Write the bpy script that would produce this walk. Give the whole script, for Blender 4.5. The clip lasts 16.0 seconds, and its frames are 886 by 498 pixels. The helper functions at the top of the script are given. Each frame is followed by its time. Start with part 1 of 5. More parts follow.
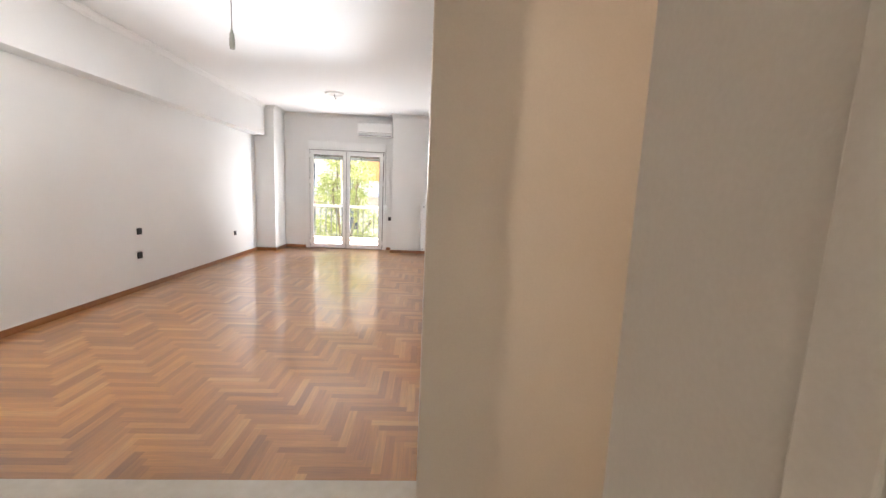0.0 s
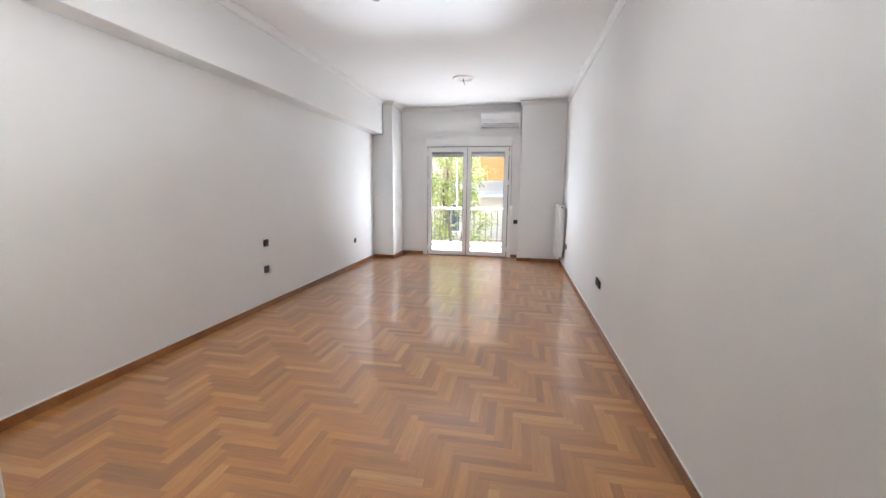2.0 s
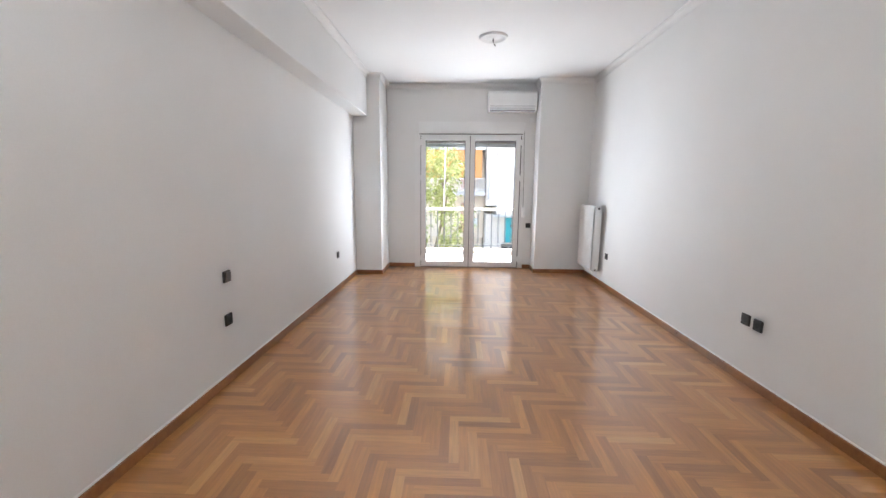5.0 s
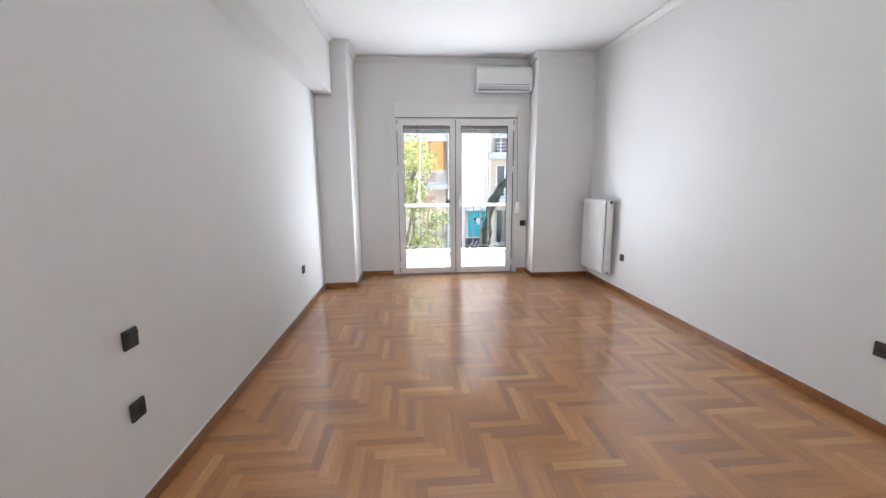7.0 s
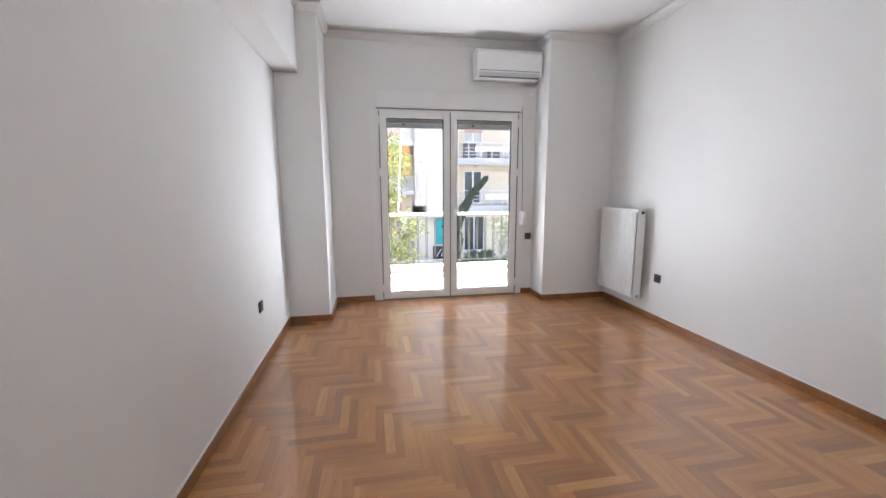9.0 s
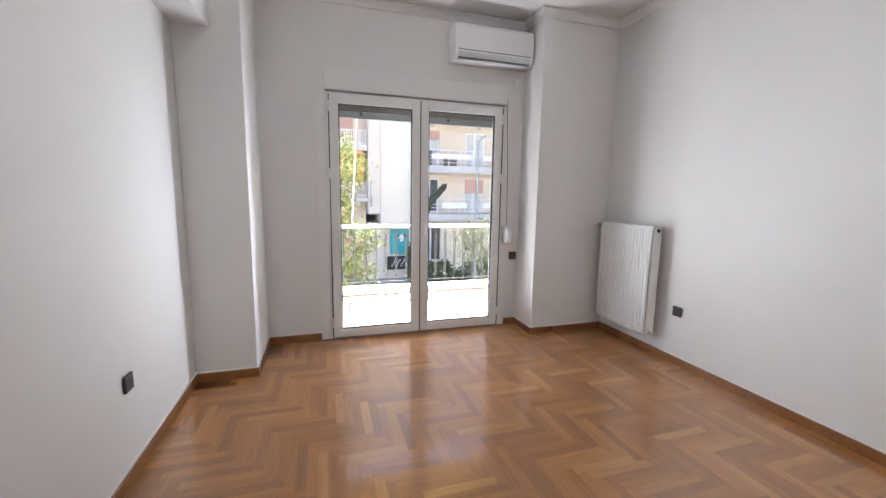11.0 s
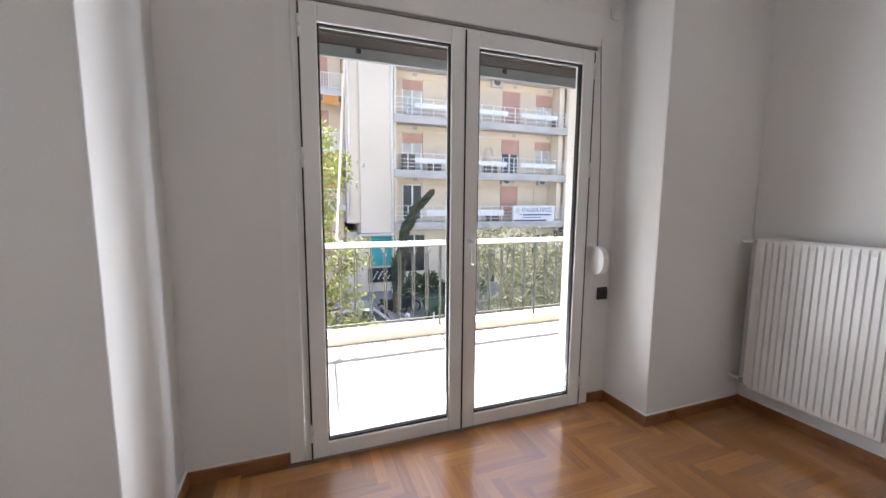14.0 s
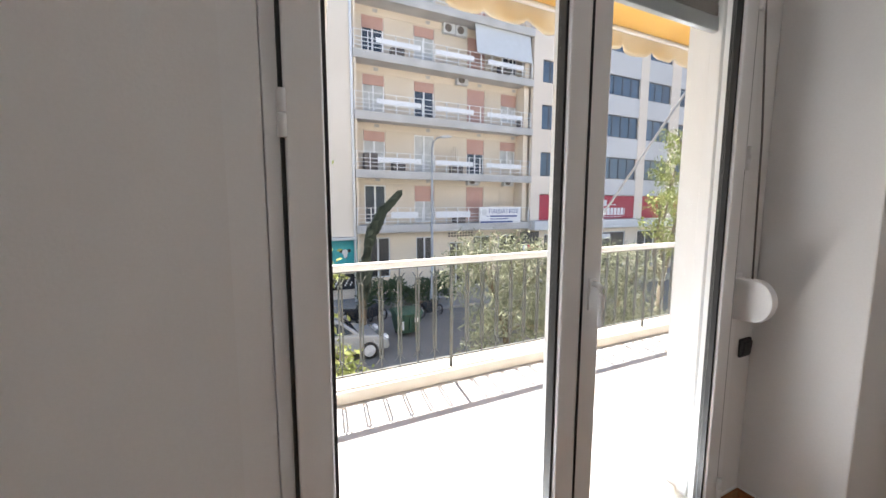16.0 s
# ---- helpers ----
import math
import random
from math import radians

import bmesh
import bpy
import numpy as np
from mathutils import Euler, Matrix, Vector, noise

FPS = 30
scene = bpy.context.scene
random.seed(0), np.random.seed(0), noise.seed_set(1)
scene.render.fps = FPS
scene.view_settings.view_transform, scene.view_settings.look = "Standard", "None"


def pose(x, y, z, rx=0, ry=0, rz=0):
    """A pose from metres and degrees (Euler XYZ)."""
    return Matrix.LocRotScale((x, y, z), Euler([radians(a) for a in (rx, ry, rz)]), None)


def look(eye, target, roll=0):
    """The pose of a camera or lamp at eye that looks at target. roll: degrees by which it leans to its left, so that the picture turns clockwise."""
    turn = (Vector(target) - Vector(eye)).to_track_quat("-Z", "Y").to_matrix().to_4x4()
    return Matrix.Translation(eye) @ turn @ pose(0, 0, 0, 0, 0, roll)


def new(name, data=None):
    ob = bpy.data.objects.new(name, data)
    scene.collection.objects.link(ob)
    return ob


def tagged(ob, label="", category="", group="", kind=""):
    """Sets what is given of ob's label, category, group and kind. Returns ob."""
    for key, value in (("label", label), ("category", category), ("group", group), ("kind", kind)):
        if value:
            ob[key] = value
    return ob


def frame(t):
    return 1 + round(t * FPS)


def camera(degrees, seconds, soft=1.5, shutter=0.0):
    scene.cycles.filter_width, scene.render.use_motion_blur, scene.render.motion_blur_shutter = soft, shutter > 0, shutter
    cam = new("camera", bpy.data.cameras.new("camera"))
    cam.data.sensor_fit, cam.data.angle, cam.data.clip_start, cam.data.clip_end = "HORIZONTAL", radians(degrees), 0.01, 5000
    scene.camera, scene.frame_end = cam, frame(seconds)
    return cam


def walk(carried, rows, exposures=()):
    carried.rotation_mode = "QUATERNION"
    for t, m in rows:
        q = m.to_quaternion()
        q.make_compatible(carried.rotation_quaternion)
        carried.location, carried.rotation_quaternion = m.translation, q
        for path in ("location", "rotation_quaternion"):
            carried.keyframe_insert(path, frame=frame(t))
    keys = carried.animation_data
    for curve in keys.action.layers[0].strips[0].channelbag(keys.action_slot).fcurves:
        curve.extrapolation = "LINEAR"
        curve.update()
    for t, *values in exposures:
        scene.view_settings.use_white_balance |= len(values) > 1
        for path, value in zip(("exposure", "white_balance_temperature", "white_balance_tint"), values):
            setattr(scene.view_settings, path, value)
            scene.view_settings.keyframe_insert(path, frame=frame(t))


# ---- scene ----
cam = camera(97.1, 16.0)
PATH = [
    (0, (-0.089, 0.104, 1.38), (0.017, 2.081, 1.096), 2.5),
    (0.5, (-0.291, 0.397, 1.381), (-0.307, 2.379, 1.112), 1.9),
    (1, (-0.442, 0.686, 1.35), (-0.58, 2.664, 1.091), 1.4),
    (1.5, (-0.591, 0.961, 1.354), (-0.87, 2.923, 1.083), 1.1),
    (2, (-0.831, 1.192, 1.362), (-1.197, 3.135, 1.061), 0.6),
    (2.5, (-1.07, 1.448, 1.334), (-1.536, 3.363, 0.996), -0.4),
    (3, (-1.253, 1.719, 1.343), (-1.707, 3.636, 0.998), -0.4),
    (3.5, (-1.504, 1.923, 1.363), (-1.819, 3.872, 1.043), -0.1),
    (4, (-1.713, 2.141, 1.339), (-1.994, 4.097, 1.033), -0.2),
    (4.5, (-1.85, 2.392, 1.354), (-2.17, 4.345, 1.063), 0.4),
    (5, (-2.053, 2.588, 1.352), (-2.123, 4.563, 1.041), 0.5),
    (7.5, (-2.518, 3.814, 1.356), (-2.362, 5.778, 1.011), -0.44),
    (8, (-2.587, 4.066, 1.331), (-2.403, 6.031, 1.008), -0.34),
    (8.5, (-2.72, 4.324, 1.355), (-2.441, 6.28, 1.043), -0.14),
    (9, (-2.766, 4.586, 1.346), (-2.418, 6.53, 1.031), -0.2),
    (9.5, (-2.746, 4.87, 1.361), (-2.282, 6.791, 1.051), 0.04),
    (12, (-2.733, 6.026, 1.324), (-2.142, 7.919, 1.062), 0.93),
    (12.5, (-2.732, 6.316, 1.317), (-2.177, 8.219, 1.05), 0.55),
    (13, (-2.704, 6.645, 1.343), (-2.112, 8.536, 1.078), 0.67),
    (13.5, (-2.706, 6.948, 1.321), (-2.054, 8.823, 1.083), 0.69),
    (14, (-2.697, 7.223, 1.31), (-2.004, 9.084, 1.073), 0.41),
    (14.5, (-2.685, 7.556, 1.322), (-1.923, 9.391, 1.087), 0.33),
    (15, (-2.704, 7.824, 1.322), (-1.877, 9.63, 1.082), 0.55),
    (15.5, (-2.746, 8.04, 1.325), (-1.898, 9.835, 1.081), 0.53),
    (16, (-2.736, 8.328, 1.338), (-1.847, 10.105, 1.107), 0.12),
]
EXPOSURES = [(0, 4.25, 6600, 17), (1, 3.88, 6350, 15), (2.5, 3.97, 6150, 15), (5, 3.92, 6150, 15), (7.5, 3.82, 6000, 15), (9, 3.69, 6200, 17), (12, 3.32, 6350, 18), (13.5, 3.08, 6400, 18), (15, 3.0, 6550, 17), (16, 2.78, 6700, 17)]
walk(cam, [(t, look(eye, target, roll)) for t, eye, target, roll in PATH], EXPOSURES)

# ---- world and lights ----
SUN_FROM = Vector((0.085, 0.50, 1.0)).normalized()
world = bpy.data.worlds.new("sky")
scene.world = world
world.use_nodes = True
wn = world.node_tree
sky = wn.nodes.new("ShaderNodeTexSky")
sky.sky_type = "NISHITA"
sky.sun_disc = False
sky.sun_elevation = math.asin(SUN_FROM.z)
sky.sun_rotation = math.atan2(SUN_FROM.x, SUN_FROM.y)
wn.links.new(sky.outputs[0], wn.nodes["Background"].inputs[0])
wn.nodes["Background"].inputs[1].default_value = 0.05

sun_data = bpy.data.lights.new("sun", "SUN")
sun_data.energy, sun_data.angle, sun_data.color = 3.0, radians(0.5), (1.0, 0.95, 0.88)
sun = new("sun", sun_data)
sun.matrix_world = look(SUN_FROM * 40, (0, 0, 0))

hall_data = bpy.data.lights.new("unseen_hall_lamp", "POINT")
hall_data.energy, hall_data.color, hall_data.shadow_soft_size = 2.15, (1.0, 0.80, 0.60), 0.07
unseen_hall_lamp = new("unseen_hall_lamp", hall_data)
unseen_hall_lamp.location = (0.43, -0.95, 2.35)

# fill lamp added to lift the hall's ambient light, with no lamp seen there
hall_fill_data = bpy.data.lights.new("unseen_hall_lamp", "POINT")
hall_fill_data.energy, hall_fill_data.color, hall_fill_data.shadow_soft_size = 0.5, (1.0, 0.80, 0.60), 0.1
hall_fill_lamp = new("unseen_hall_lamp", hall_fill_data)
hall_fill_lamp.location = (-1.9, -1.3, 2.35)

# added lamps boosting the daylight of the sky and the sunlit balcony, on the head, sill and reveals of the door opening
def daylight_fill(eye, way, size, height, watts, spread):
    data = bpy.data.lights.new("door_daylight_fill", "AREA")
    data.shape, data.size, data.size_y = "RECTANGLE", size, height
    data.energy, data.color, data.spread = watts, (0.87, 0.955, 1.0), radians(spread)
    ob = new("door_daylight_fill", data)
    ob.matrix_world = look(eye, Vector(eye) + Vector(way))


daylight_fill((-1.845, 9.174, 2.094), (0, -1.0, 0.0), 1.46, 0.010, 6.4, 29)
daylight_fill((-1.845, 9.42, 0.05), (0, -0.64, 0.77), 1.6, 0.10, 2.7, 120)
daylight_fill((-2.655, 9.40, 1.03), (0.743, -0.669, 0), 0.12, 1.9, 0.6, 60)
daylight_fill((-1.035, 9.40, 1.03), (-0.93, -0.37, 0), 0.12, 1.9, 0.55, 55)


# ---- materials ----
def material(name, rough=0.5, metal=0.0):
    m = bpy.data.materials.new(name)
    m.use_nodes = True
    p = m.node_tree.nodes["Principled BSDF"]
    p.inputs["Roughness"].default_value = rough
    p.inputs["Metallic"].default_value = metal
    return m, m.node_tree, p


def surface(name, a, b, rough=0.5, scale=3.0, fine=60.0, bump=0.1, metal=0.0, spread=0.08, coat=0.0, spec=0.5, random_tone=0.0):
    """A surface that varies between two colours at two scales, with fine relief."""
    m, t, p = material(name, rough, metal)
    n, l = t.nodes, t.links
    co = n.new("ShaderNodeTexCoord")
    big = n.new("ShaderNodeTexNoise")
    big.inputs["Scale"].default_value, big.inputs["Detail"].default_value = scale, 5
    small = n.new("ShaderNodeTexNoise")
    small.inputs["Scale"].default_value, small.inputs["Detail"].default_value = fine, 4
    for k in (big, small):
        l.new(co.outputs["Object"], k.inputs["Vector"])
    add = n.new("ShaderNodeMath")
    add.operation = "MULTIPLY_ADD"
    add.inputs[1].default_value, add.inputs[2].default_value = 0.35, 0.0
    l.new(small.outputs[0], add.inputs[0])
    tot = n.new("ShaderNodeMath")
    tot.operation = "MULTIPLY_ADD"
    tot.inputs[1].default_value = 0.65
    l.new(big.outputs[0], tot.inputs[0])
    l.new(add.outputs[0], tot.inputs[2])
    ramp = n.new("ShaderNodeValToRGB")
    ramp.color_ramp.elements[0].position, ramp.color_ramp.elements[1].position = 0.35, 0.65
    ramp.color_ramp.elements[0].color, ramp.color_ramp.elements[1].color = (*a, 1), (*b, 1)
    l.new(tot.outputs[0], ramp.inputs[0])
    out = ramp.outputs[0]
    if random_tone:
        info = n.new("ShaderNodeObjectInfo")
        hsv = n.new("ShaderNodeHueSaturation")
        mr = n.new("ShaderNodeMapRange")
        mr.inputs["To Min"].default_value, mr.inputs["To Max"].default_value = 1 - random_tone, 1 + random_tone
        l.new(info.outputs["Random"], mr.inputs["Value"])
        l.new(mr.outputs[0], hsv.inputs["Value"])
        l.new(out, hsv.inputs["Color"])
        out = hsv.outputs[0]
    l.new(out, p.inputs["Base Color"])
    rr = n.new("ShaderNodeMapRange")
    rr.inputs["To Min"].default_value, rr.inputs["To Max"].default_value = max(0.02, rough - spread), min(1, rough + spread)
    l.new(tot.outputs[0], rr.inputs["Value"])
    l.new(rr.outputs[0], p.inputs["Roughness"])
    if bump:
        bp = n.new("ShaderNodeBump")
        bp.inputs["Strength"].default_value, bp.inputs["Distance"].default_value = bump, 0.004
        l.new(small.outputs[0], bp.inputs["Height"])
        l.new(bp.outputs[0], p.inputs["Normal"])
    p.inputs["Coat Weight"].default_value = coat
    p.inputs["Specular IOR Level"].default_value = spec
    return m


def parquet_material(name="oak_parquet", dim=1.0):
    m, t, p = material(name, 0.2)
    n, l = t.nodes, t.links
    uv = n.new("ShaderNodeUVMap")
    uv.uv_map = "plank"
    info, geo = n.new("ShaderNodeObjectInfo"), n.new("ShaderNodeNewGeometry")
    tone = n.new("ShaderNodeMath")
    tone.operation = "ADD"
    l.new(info.outputs["Random"], tone.inputs[0])
    l.new(geo.outputs["Random Per Island"], tone.inputs[1])
    fr = n.new("ShaderNodeMath")
    fr.operation = "FRACT"
    l.new(tone.outputs[0], fr.inputs[0])
    off = n.new("ShaderNodeCombineXYZ")
    ten = n.new("ShaderNodeMath")
    ten.operation = "MULTIPLY"
    ten.inputs[1].default_value = 37.0
    l.new(fr.outputs[0], ten.inputs[0])
    l.new(ten.outputs[0], off.inputs[0])
    l.new(ten.outputs[0], off.inputs[2])
    mapped = n.new("ShaderNodeVectorMath")
    mapped.operation = "ADD"
    l.new(uv.outputs[0], mapped.inputs[0])
    l.new(off.outputs[0], mapped.inputs[1])
    stretch = n.new("ShaderNodeMapping")
    stretch.inputs["Scale"].default_value = (5.0, 70.0, 1.0)
    l.new(mapped.outputs[0], stretch.inputs[0])
    grain = n.new("ShaderNodeTexNoise")
    grain.inputs["Scale"].default_value, grain.inputs["Detail"].default_value, grain.inputs["Distortion"].default_value = 1.0, 5, 0.6
    l.new(stretch.outputs[0], grain.inputs["Vector"])
    ramp = n.new("ShaderNodeValToRGB")
    e = ramp.color_ramp.elements
    e[0].position, e[0].color = 0.0, (0.345, 0.146, 0.039, 1)
    e[1].position, e[1].color = 1.0, (0.60, 0.300, 0.093, 1)
    for pos, c in ((0.10, (0.38, 0.158, 0.038, 1)), (0.5, (0.465, 0.199, 0.047, 1)), (0.86, (0.54, 0.240, 0.060, 1))):
        k = e.new(pos)
        k.color = c
    l.new(fr.outputs[0], ramp.inputs[0])
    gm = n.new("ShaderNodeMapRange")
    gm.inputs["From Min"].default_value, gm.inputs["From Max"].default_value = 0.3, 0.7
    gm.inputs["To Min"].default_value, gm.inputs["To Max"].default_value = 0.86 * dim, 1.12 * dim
    l.new(grain.outputs[0], gm.inputs["Value"])
    mul = n.new("ShaderNodeVectorMath")
    mul.operation = "SCALE"
    l.new(ramp.outputs[0], mul.inputs[0])
    l.new(gm.outputs[0], mul.inputs["Scale"])
    l.new(mul.outputs[0], p.inputs["Base Color"])
    # worn lacquer: gloss that changes in soft patches
    worn = n.new("ShaderNodeTexNoise")
    worn.inputs["Scale"].default_value, worn.inputs["Detail"].default_value = 2.2, 6
    l.new(geo.outputs["Position"], worn.inputs["Vector"])
    rr = n.new("ShaderNodeMapRange")
    rr.inputs["From Min"].default_value, rr.inputs["From Max"].default_value = 0.3, 0.7
    rr.inputs["To Min"].default_value, rr.inputs["To Max"].default_value = 0.28, 0.34
    l.new(worn.outputs[0], rr.inputs["Value"])
    l.new(rr.outputs[0], p.inputs["Roughness"])
    wave = n.new("ShaderNodeTexNoise")
    wave.inputs["Scale"].default_value, wave.inputs["Detail"].default_value = 9.0, 2
    l.new(geo.outputs["Position"], wave.inputs["Vector"])
    b1 = n.new("ShaderNodeBump")
    b1.inputs["Strength"].default_value, b1.inputs["Distance"].default_value = 0.002, 0.004
    l.new(wave.outputs[0], b1.inputs["Height"])
    l.new(b1.outputs[0], p.inputs["Normal"])
    p.inputs["Specular IOR Level"].default_value = 1.0
    p.inputs["Coat Weight"].default_value, p.inputs["Coat Roughness"].default_value = 0.9, 0.11
    return m


def glass_material(name="clear_glass", tint=(0.97, 0.985, 0.98)):
    m = bpy.data.materials.new(name)
    m.use_nodes = True
    t = m.node_tree
    n, l = t.nodes, t.links
    n.remove(n["Principled BSDF"])
    tr, gl, mix, lw = n.new("ShaderNodeBsdfTransparent"), n.new("ShaderNodeBsdfGlossy"), n.new("ShaderNodeMixShader"), n.new("ShaderNodeLayerWeight")
    tr.inputs[0].default_value = (*tint, 1)
    gl.inputs["Roughness"].default_value = 0.01
    power, gain = n.new("ShaderNodeMath"), n.new("ShaderNodeMath")
    power.operation, power.inputs[1].default_value = "POWER", 4.0
    gain.operation, gain.inputs[1].default_value, gain.inputs[2].default_value = "MULTIPLY_ADD", 0.7, 0.022
    l.new(lw.outputs["Facing"], power.inputs[0])
    l.new(power.outputs[0], gain.inputs[0])
    l.new(gain.outputs[0], mix.inputs[0])
    l.new(tr.outputs[0], mix.inputs[1])
    l.new(gl.outputs[0], mix.inputs[2])
    l.new(mix.outputs[0], n["Material Output"].inputs[0])
    return m


PAINT = surface("white_wall_paint", (0.76, 0.755, 0.745), (0.80, 0.797, 0.788), 0.75, 1.1, 140, 0.12, spec=0.12)
CEIL = surface("white_ceiling_paint", (0.79, 0.79, 0.785), (0.82, 0.82, 0.815), 0.7, 0.8, 110, 0.08, spec=0.2)
CORNICE = surface("cornice_paint", (0.74, 0.735, 0.725), (0.78, 0.775, 0.765), 0.55, 4, 90, 0.05)
HALL = surface("hall_wall_paint", (0.66, 0.595, 0.51), (0.71, 0.645, 0.56), 0.6, 1.2, 130, 0.12, spec=0.3)
OAK = parquet_material()
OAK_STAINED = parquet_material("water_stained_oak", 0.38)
SKIRT = surface("brown_skirting_wood", (0.21, 0.080, 0.028), (0.32, 0.135, 0.045), 0.3, 5, 45, 0.1)
MARBLE = surface("cream_marble", (0.66, 0.60, 0.51), (0.76, 0.71, 0.63), 0.25, 2.5, 18, 0.02)
ALU = surface("white_lacquered_aluminium", (0.77, 0.77, 0.765), (0.81, 0.81, 0.805), 0.32, 3, 200, 0.02)
GREY_LINE = surface("grey_sealing_strip", (0.22, 0.20, 0.19), (0.30, 0.28, 0.26), 0.6, 8, 60, 0.05)
RUBBER = surface("black_rubber_gasket", (0.012, 0.012, 0.012), (0.025, 0.025, 0.025), 0.6, 8, 60, 0.05)
SHUTTER = surface("taupe_roller_shutter", (0.12, 0.10, 0.09), (0.17, 0.145, 0.13), 0.5, 4, 70, 0.06)
SHUTTER_BAR = surface("pale_grey_shutter_bar", (0.24, 0.255, 0.255), (0.30, 0.315, 0.315), 0.4, 4, 80, 0.03)
PALE_GREY = surface("pale_grey_lacquer", (0.55, 0.57, 0.58), (0.64, 0.66, 0.67), 0.4, 4, 80, 0.03)
PLASTIC = surface("white_plastic", (0.80, 0.80, 0.80), (0.84, 0.84, 0.835), 0.3, 6, 150, 0.02)
ENAMEL = surface("white_radiator_enamel", (0.80, 0.80, 0.79), (0.84, 0.84, 0.83), 0.25, 4, 120, 0.02)
DARK_PLASTIC = surface("anthracite_switch_plastic", (0.022, 0.020, 0.019), (0.036, 0.033, 0.031), 0.5, 9, 120, 0.04)
HOLE = surface("socket_hollow", (0.006, 0.006, 0.006), (0.012, 0.012, 0.012), 0.5, 9, 60, 0.0)
CHROME = surface("valve_chrome", (0.55, 0.55, 0.55), (0.68, 0.68, 0.68), 0.22, 9, 90, 0.02, metal=1.0)
LAMP_GREY = surface("grey_green_lamp_holder", (0.20, 0.20, 0.17), (0.29, 0.29, 0.25), 0.45, 12, 90, 0.05)
WIRE = surface("grey_cable", (0.13, 0.12, 0.11), (0.19, 0.18, 0.17), 0.5, 20, 90, 0.02)
BROWN_DOOR = surface("dark_wood_door", (0.10, 0.04, 0.018), (0.17, 0.075, 0.035), 0.3, 6, 50, 0.08)
GLASS = glass_material()
# outside
TERRACE = surface("pale_terrace_tile", (0.37, 0.367, 0.36), (0.44, 0.437, 0.43), 0.55, 2.0, 40, 0.06)
PLASTER_OUT = surface("white_render", (0.72, 0.71, 0.69), (0.80, 0.79, 0.77), 0.75, 1.5, 60, 0.15)
RAIL_WHITE = surface("white_rail_paint", (0.74, 0.74, 0.73), (0.82, 0.82, 0.81), 0.4, 5, 90, 0.04)
RAIL_GREY = surface("grey_green_iron", (0.085, 0.092, 0.086), (0.14, 0.15, 0.14), 0.5, 7, 80, 0.1)
AWN = surface("beige_awning_cloth", (0.74, 0.66, 0.50), (0.82, 0.76, 0.62), 0.85, 6, 120, 0.1)
AWN_YELLOW = surface("yellow_orange_awning_cloth", (0.76, 0.44, 0.10), (0.84, 0.53, 0.15), 0.85, 5, 120, 0.1)
AWN_ORANGE = surface("muted_orange_blind", (0.56, 0.25, 0.07), (0.64, 0.31, 0.10), 0.85, 5, 120, 0.1)
CREAM = surface("cream_facade_render", (0.72, 0.62, 0.49), (0.80, 0.70, 0.57), 0.85, 0.5, 8, 0.2, random_tone=0.04)
BLANK = surface("pale_blank_gable_render", (0.66, 0.59, 0.50), (0.74, 0.67, 0.58), 0.85, 0.35, 7, 0.2)
OCHRE = surface("ochre_facade_render", (0.65, 0.555, 0.435), (0.73, 0.635, 0.515), 0.85, 0.5, 8, 0.2)
SLAB = surface("grey_blue_concrete", (0.43, 0.42, 0.405), (0.57, 0.56, 0.54), 0.85, 0.9, 9, 0.25)
OFFICE = surface("white_office_cladding", (0.72, 0.63, 0.53), (0.78, 0.69, 0.59), 0.6, 0.4, 9, 0.08)
# greyed in its colour for the office section that gets less sun
OFFICE_SHADED = surface("shaded_office_cladding", (0.52, 0.52, 0.52), (0.60, 0.60, 0.60), 0.6, 0.4, 9, 0.08)
PINK = surface("faded_pink_shutter", (0.50, 0.29, 0.24), (0.58, 0.36, 0.30), 0.6, 2, 30, 0.1)
DARK_WIN = surface("dark_window_pane", (0.035, 0.045, 0.06), (0.08, 0.10, 0.13), 0.08, 0.7, 3, 0.0, spread=0.03)
BLUE_WIN = surface("blue_office_pane", (0.05, 0.085, 0.13), (0.10, 0.15, 0.21), 0.07, 0.5, 2, 0.0, spread=0.03)
CURTAIN = surface("window_curtain", (0.45, 0.46, 0.44), (0.62, 0.62, 0.60), 0.8, 2.0, 14, 0.1)
TEAL = surface("teal_poster", (0.02, 0.33, 0.37), (0.03, 0.40, 0.44), 0.5, 2, 30, 0.02)
RED_SIGN = surface("crimson_sign", (0.34, 0.015, 0.04), (0.42, 0.025, 0.055), 0.45, 2, 30, 0.02)
WHITE_SIGN = surface("white_banner", (0.74, 0.75, 0.77), (0.82, 0.82, 0.83), 0.6, 2, 30, 0.02)
BLUE_INK = surface("dark_blue_lettering", (0.02, 0.05, 0.20), (0.03, 0.07, 0.26), 0.5, 8, 40, 0.0)
DARK_SHOP = surface("dark_shop_front", (0.02, 0.022, 0.025), (0.05, 0.052, 0.055), 0.25, 1.2, 9, 0.02)
ASPHALT = surface("asphalt", (0.15, 0.145, 0.135), (0.21, 0.205, 0.19), 0.9, 0.6, 40, 0.4)
PAVING = surface("grey_paving", (0.25, 0.245, 0.235), (0.34, 0.335, 0.32), 0.85, 0.8, 25, 0.3)
BARK = surface("grey_brown_bark", (0.10, 0.075, 0.05), (0.20, 0.155, 0.11), 0.9, 6, 30, 0.6)
LEAF = surface("bright_green_leaf", (0.20, 0.235, 0.075), (0.36, 0.40, 0.15), 0.75, 3, 20, 0.0, spec=0.15)
OLIVE = surface("silver_olive_leaf", (0.15, 0.17, 0.10), (0.37, 0.39, 0.28), 0.8, 3, 25, 0.0, spec=0.12)
